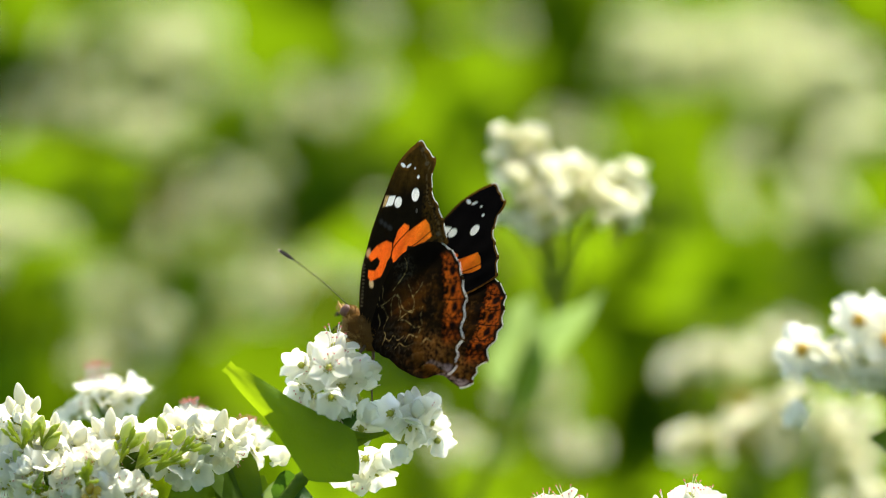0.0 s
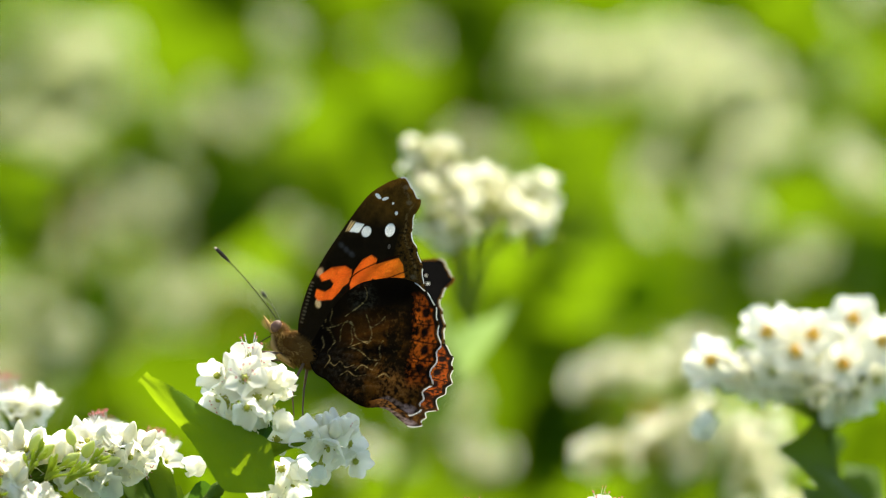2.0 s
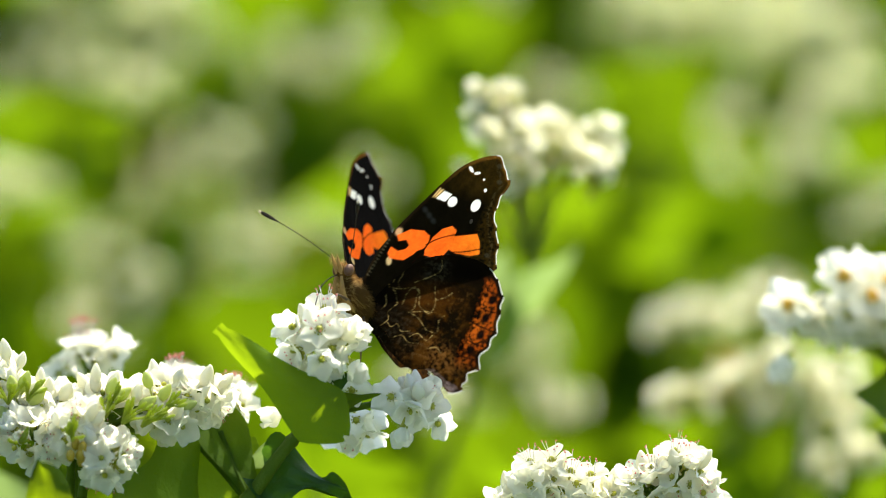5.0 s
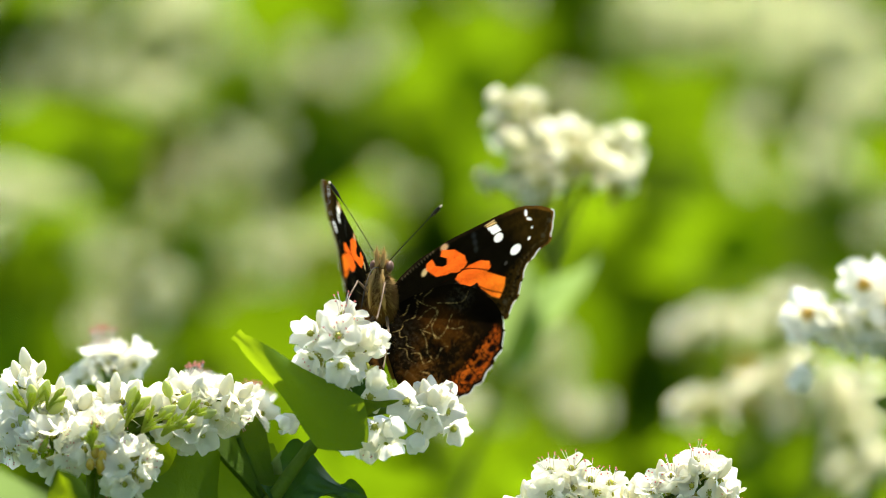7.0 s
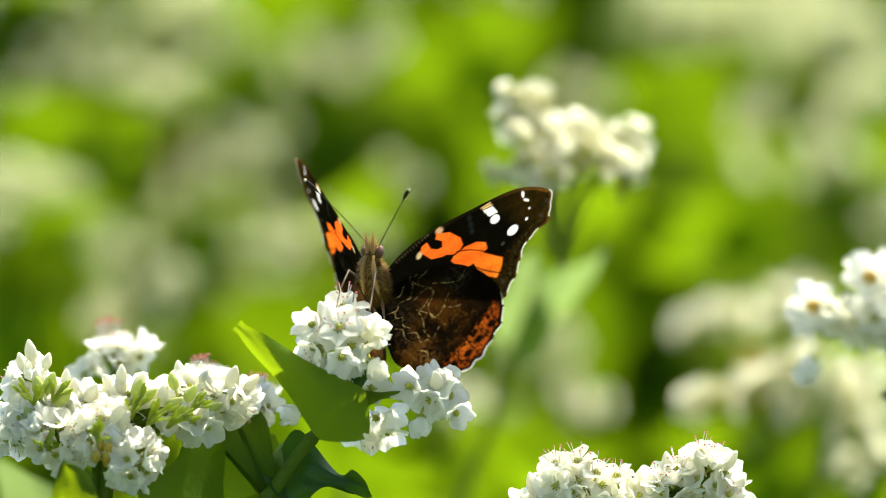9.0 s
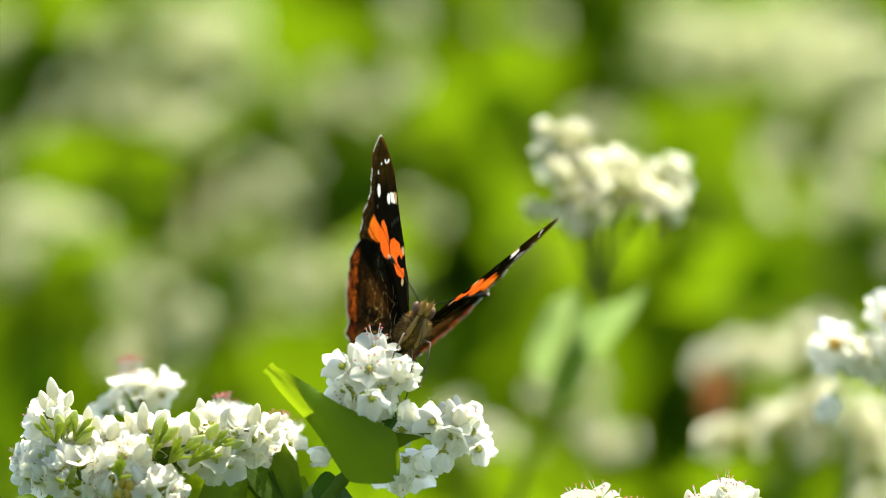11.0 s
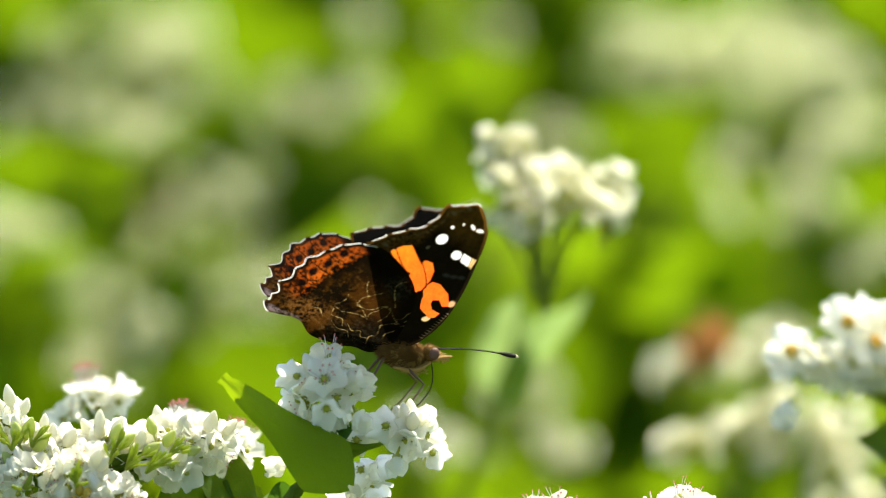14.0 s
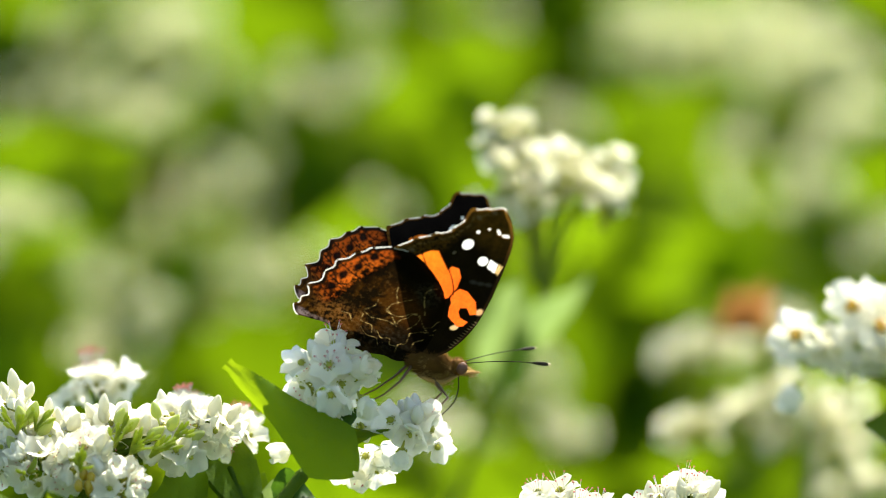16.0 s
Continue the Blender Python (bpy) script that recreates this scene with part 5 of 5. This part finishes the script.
def motions():
    walk(butterfly, [
        (0, pose(-0.01010, -0.00118, 0.79282, 26.9, -15.8, 126.5)),
        (0.2, pose(-0.00885, -0.00111, 0.79316, 27.6, -18.0, 128.6)),
        (0.5, pose(-0.00971, -0.00110, 0.79272, 26.8, -14.8, 127.4)),
        (1, pose(-0.00798, -0.00099, 0.79323, 32.9, -27.1, 135.8)),
        (1.2, pose(-0.00792, -0.00110, 0.79252, 44.5, -17.7, 143.6)),
        (1.5, pose(-0.00711, -0.00120, 0.79198, 29.2, -23.0, 146.8)),
        (2, pose(-0.00596, -0.00124, 0.79178, 33.5, -23.0, 146.4)),
        (2.5, pose(-0.00476, -0.00130, 0.79168, 35.3, -25.7, 139.4)),
        (3, pose(-0.00624, -0.00142, 0.79135, 13.8, -35.8, 160.9)),
        (3.5, pose(-0.00979, -0.00168, 0.79005, 11.5, -29.5, 174.2)),
        (3.7, pose(-0.00979, -0.00168, 0.79005, 11.5, -29.5, 174.2)),
        (5.8, pose(-0.00911, -0.00151, 0.79112, 3.5, -61.9, -120.3)),
        (6, pose(-0.00911, -0.00151, 0.79112, 3.5, -61.9, -120.3)),
        (6.2, pose(-0.01052, -0.00149, 0.79128, 11.8, -62.6, -125.9)),
        (6.5, pose(-0.00870, -0.00145, 0.79147, -0.8, -66.3, -109.8)),
        (7, pose(-0.00895, -0.00140, 0.79179, 0.5, -73.9, -110.7)),
        (7.5, pose(-0.00835, -0.00142, 0.79171, 10.8, -74.8, -120.9)),
        (8, pose(-0.01037, -0.00126, 0.79266, 8.8, -64.9, -119.6)),
        (8.5, pose(-0.01087, -0.00114, 0.79334, 2.7, -64.6, -114.4)),
        (9, pose(-0.01067, -0.00116, 0.79320, 6.2, -66.0, -117.9)),
        (9.5, pose(-0.01043, -0.00110, 0.79346, -1.8, -68.3, -109.5)),
        (9.7, pose(-0.01024, -0.00104, 0.79378, -0.2, -70.9, -110.3)),
        (11.8, pose(-0.00720, -0.00140, 0.79163, -24.8, -15.9, -50.7)),
        (12, pose(-0.00585, -0.00123, 0.79258, -26.3, -18.9, -47.7)),
        (12.5, pose(-0.00631, -0.00135, 0.79190, -27.8, -20.0, -52.2)),
        (13, pose(-0.00559, -0.00125, 0.79242, -26.6, -19.7, -50.2)),
        (13.2, pose(-0.00488, -0.00140, 0.79156, -18.8, -6.2, -42.7)),
        (13.5, pose(-0.00659, -0.00142, 0.79142, -8.9, 1.8, -16.3)),
        (14, pose(-0.00514, -0.00148, 0.79106, -5.9, 18.4, 12.8)),
        (14.5, pose(-0.00484, -0.00145, 0.79126, -7.4, 9.7, 15.6)),
        (15, pose(-0.00421, -0.00168, 0.78999, -4.7, 11.5, 14.9)),
        (15.5, pose(-0.00006, -0.00232, 0.78641, -2.6, 26.6, 11.2)),
        (16, pose(-0.00130, -0.00217, 0.78725, -1.0, 24.6, 11.8))])
    beat = [
        (0, 10.7, 17.2, 5.9, 2.0),
        (0.2, 32.3, 38.1, 5.2, 2.1),
        (0.5, 6.7, 18.1, 0.7, -1.6),
        (1, 39.0, 42.8, 5.3, 0.6),
        (1.2, 5.6, 8.2, -3.2, -5.5),
        (1.5, 6.9, 27.4, -0.3, -3.1),
        (2, 9.8, 31.2, -3.1, -7.6),
        (2.5, 24.5, 41.1, -1.2, -2.6),
        (3, 34.2, 41.8, 2.7, 0.9),
        (3.5, 2.0, 4.0, 0.0, 0.0),
        (3.7, 2.0, 4.0, 0.0, 0.0),
        (5.8, 42.1, 37.7, 9.0, 12.1),
        (6, 42.1, 37.7, 9.0, 12.1),
        (6.2, 36.7, 31.5, 7.6, 8.0),
        (6.5, 47.1, 37.1, 9.8, 9.8),
        (7, 41.9, 35.8, 8.3, 11.7),
        (7.5, 40.7, 35.5, 7.0, 12.1),
        (8, 40.4, 37.9, 6.8, 11.6),
        (8.5, 45.0, 43.6, 4.6, 10.6),
        (9, 44.2, 41.4, 3.3, 12.3),
        (9.5, 24.7, 18.8, 6.8, 8.9),
        (9.7, 35.6, 31.5, 10.2, 14.4),
        (11.8, 35.0, 19.8, 6.0, 3.8),
        (12, 50.5, 36.0, 10.5, 2.7),
        (12.5, 26.1, 13.6, 2.9, 3.6),
        (13, 50.5, 35.3, 8.0, 4.1),
        (13.2, 48.8, 31.3, 9.9, 5.9),
        (13.5, 45.1, 28.6, 14.6, 8.0),
        (14, 40.3, 36.6, 9.8, -1.6),
        (14.5, 37.3, 38.4, 3.4, 2.9),
        (15, 34.0, 32.4, 2.5, -4.2),
        (15.5, 26.9, 26.2, 1.3, -7.0),
        (16, 32.1, 29.2, 1.8, -7.8)]
    for wing, side, sweep in ((fore_left, 1, True), (fore_right, -1, True), (hind_left, 1, False), (hind_right, -1, False)):
        rows = []
        for t, open_l, open_r, sweep_l, sweep_r in beat:
            a = open_l if side > 0 else open_r
            b = (sweep_l if side > 0 else sweep_r) * (1.0 if sweep else 0.7)
            rows.append((t, pose(0, side * 0.0008, 0, -side * a) @ pose(0, 0, 0, 0, b)))
        walk(wing, rows)
    # the antennae swing on the head: the way each points, left then right
    ways = [(0, (0.91, 0.39, 0.10), (0.79, -0.56, -0.23)), (2, (0.86, 0.46, 0.24), (0.73, -0.63, 0.29)), (3.5, (0.84, 0.50, 0.22), (0.62, -0.78, 0.0)), (3.7, (0.84, 0.50, 0.22), (0.62, -0.78, 0.0)),
            (6, (0.70, 0.72, -0.01), (0.92, -0.39, -0.09)), (8.5, (0.80, 0.59, -0.14), (0.88, -0.48, -0.06)), (9.5, (0.83, 0.53, -0.16), (0.85, -0.51, -0.14)),
            (12, (0.94, 0.29, -0.19), (0.76, -0.64, 0.05)), (12.5, (0.91, 0.41, -0.10), (0.82, -0.56, 0.10)), (13, (0.92, 0.34, -0.20), (0.79, -0.61, 0.05)), (13.5, (0.71, 0.69, -0.16), (0.79, -0.61, -0.04)), (14, (0.93, 0.30, 0.16), (0.64, -0.75, 0.16)), (16, (0.78, 0.49, 0.39), (0.64, -0.67, 0.37))]
    for ant, side in zip(feelers, (1, -1)):
        walk(ant, [(t, aimed(Vector((0.0064, side * 0.0007, 0.0013)), left if side > 0 else right, (0, 0, 1))) for t, left, right in ways])
    # sway of the visited plant, millimetres across and up, and of its outer raceme
    sway = [(0, -0.58, 0.55), (0.5, -0.79, 0.46), (1, -0.59, 0.44), (1.5, -0.37, 0.49), (2, 0.49, 0.83), (2.5, 1.06, 0.42), (3, 0.76, -0.04), (3.5, 0.61, 0.26), (3.7, 0.68, -0.03), (5.8, -0.00, -0.62), (6, 0.34, -0.75), (6.5, 0.82, -0.46), (7, 0.00, -0.00), (7.5, 0.59, 0.00), (8, -0.06, -0.07), (8.5, -0.97, 0.19), (9, -0.67, 0.15), (9.5, -0.34, 0.35), (9.7, -0.15, 0.18), (12, 0.76, -0.58), (12.5, 0.39, -0.74), (13, 0.64, -0.61), (13.5, 0.48, -0.81), (14, 0.32, -0.87), (14.5, 0.65, -1.21), (15, 0.39, -1.54), (15.5, 1.21, -1.61), (16, 0.39, -1.17)]
    droop = [(0, -1.06, 3.12), (0.5, -0.99, 2.92), (1, -1.13, 2.72), (1.5, -0.73, 2.12), (2, -0.73, 1.52), (2.5, -0.86, 1.59), (3, -0.73, 1.86), (3.5, -0.33, 0.72), (3.7, -0.07, 0.53), (5.8, 0.46, -0.40), (6, 0.07, 0.33), (6.5, -0.40, 0.33), (7, 0.00, -0.00), (7.5, 0.26, 0.07), (8, 0.14, 1.26), (8.5, 0.33, 1.26), (9, 0.26, 1.06), (9.5, 0.13, 1.26), (9.7, -0.59, 0.80), (12, -0.99, 2.79), (12.5, -0.93, 2.72), (13, -0.92, 2.32), (13.5, -1.06, 2.59), (14, -1.06, 2.92), (14.5, -1.47, 2.86), (15, -1.12, 2.92), (15.5, -1.19, 1.66), (16, -1.06, 1.72)]
    lean = [(0, 1.42), (0.5, 0.99), (1, 2.32), (1.5, 1.43), (2, 1.91), (2.5, 1.54), (3, 0.24), (3.5, -0.47), (6, 0.44), (6.5, 0.79), (7, 0.00), (7.5, 0.15), (8, 0.57), (8.5, -0.04), (9, 0.35), (9.5, 1.60), (12, 3.25), (12.5, 1.81), (13, 1.24), (13.5, 0.87), (14, 1.04), (14.5, 0.41), (15, -0.48), (15.5, 0.23), (16, 0.35)]
    base = visited.location.copy()
    walk(visited, [(t, Matrix.Translation(base + UP * v * MM) @ pose(0, 0, 0, 0, math.degrees(u * MM / 0.78))) for t, u, v in sway])
    for ob in outer:
        at = ob.matrix_basis.copy()
        walk(ob, [(t, Matrix.Translation(ACROSS * u * MM + UP * v * MM) @ at) for t, u, v in droop])
    base = beside.location.copy()
    walk(beside, [(t, Matrix.Translation(base) @ pose(0, 0, 0, 0, math.degrees(u * MM / 0.79))) for t, u in lean])
    # the small butterfly comes up from behind its head of blossom
    walk(skipper, [(t, Matrix.Translation(spot(u, v, w)) @ pose(0, 0, 0, 0, -tip, turn)) for t, u, v, w, tip, turn in (
        (0, 55.0, -25.0, 205, 70, 60), (9.0, 55.0, -25.0, 205, 70, 60), (9.4, 39.8, -20.2, 190, 60, 60), (9.7, 40.2, -20.6, 190, 60, 60), (11.8, 44.4, -22.4, 188, 60, 60), (12.4, 45, -20, 186, 60, 60), (13.0, 46.5, -14, 182, 40, 50),
        (14.0, 47.0, -13, 178, 20, 30), (14.6, 48.5, -11.5, 176, 5, 10), (15.5, 50.5, -10.5, 176, 0, 0), (16.0, 52.0, -10, 176, 0, 0))])


motions()
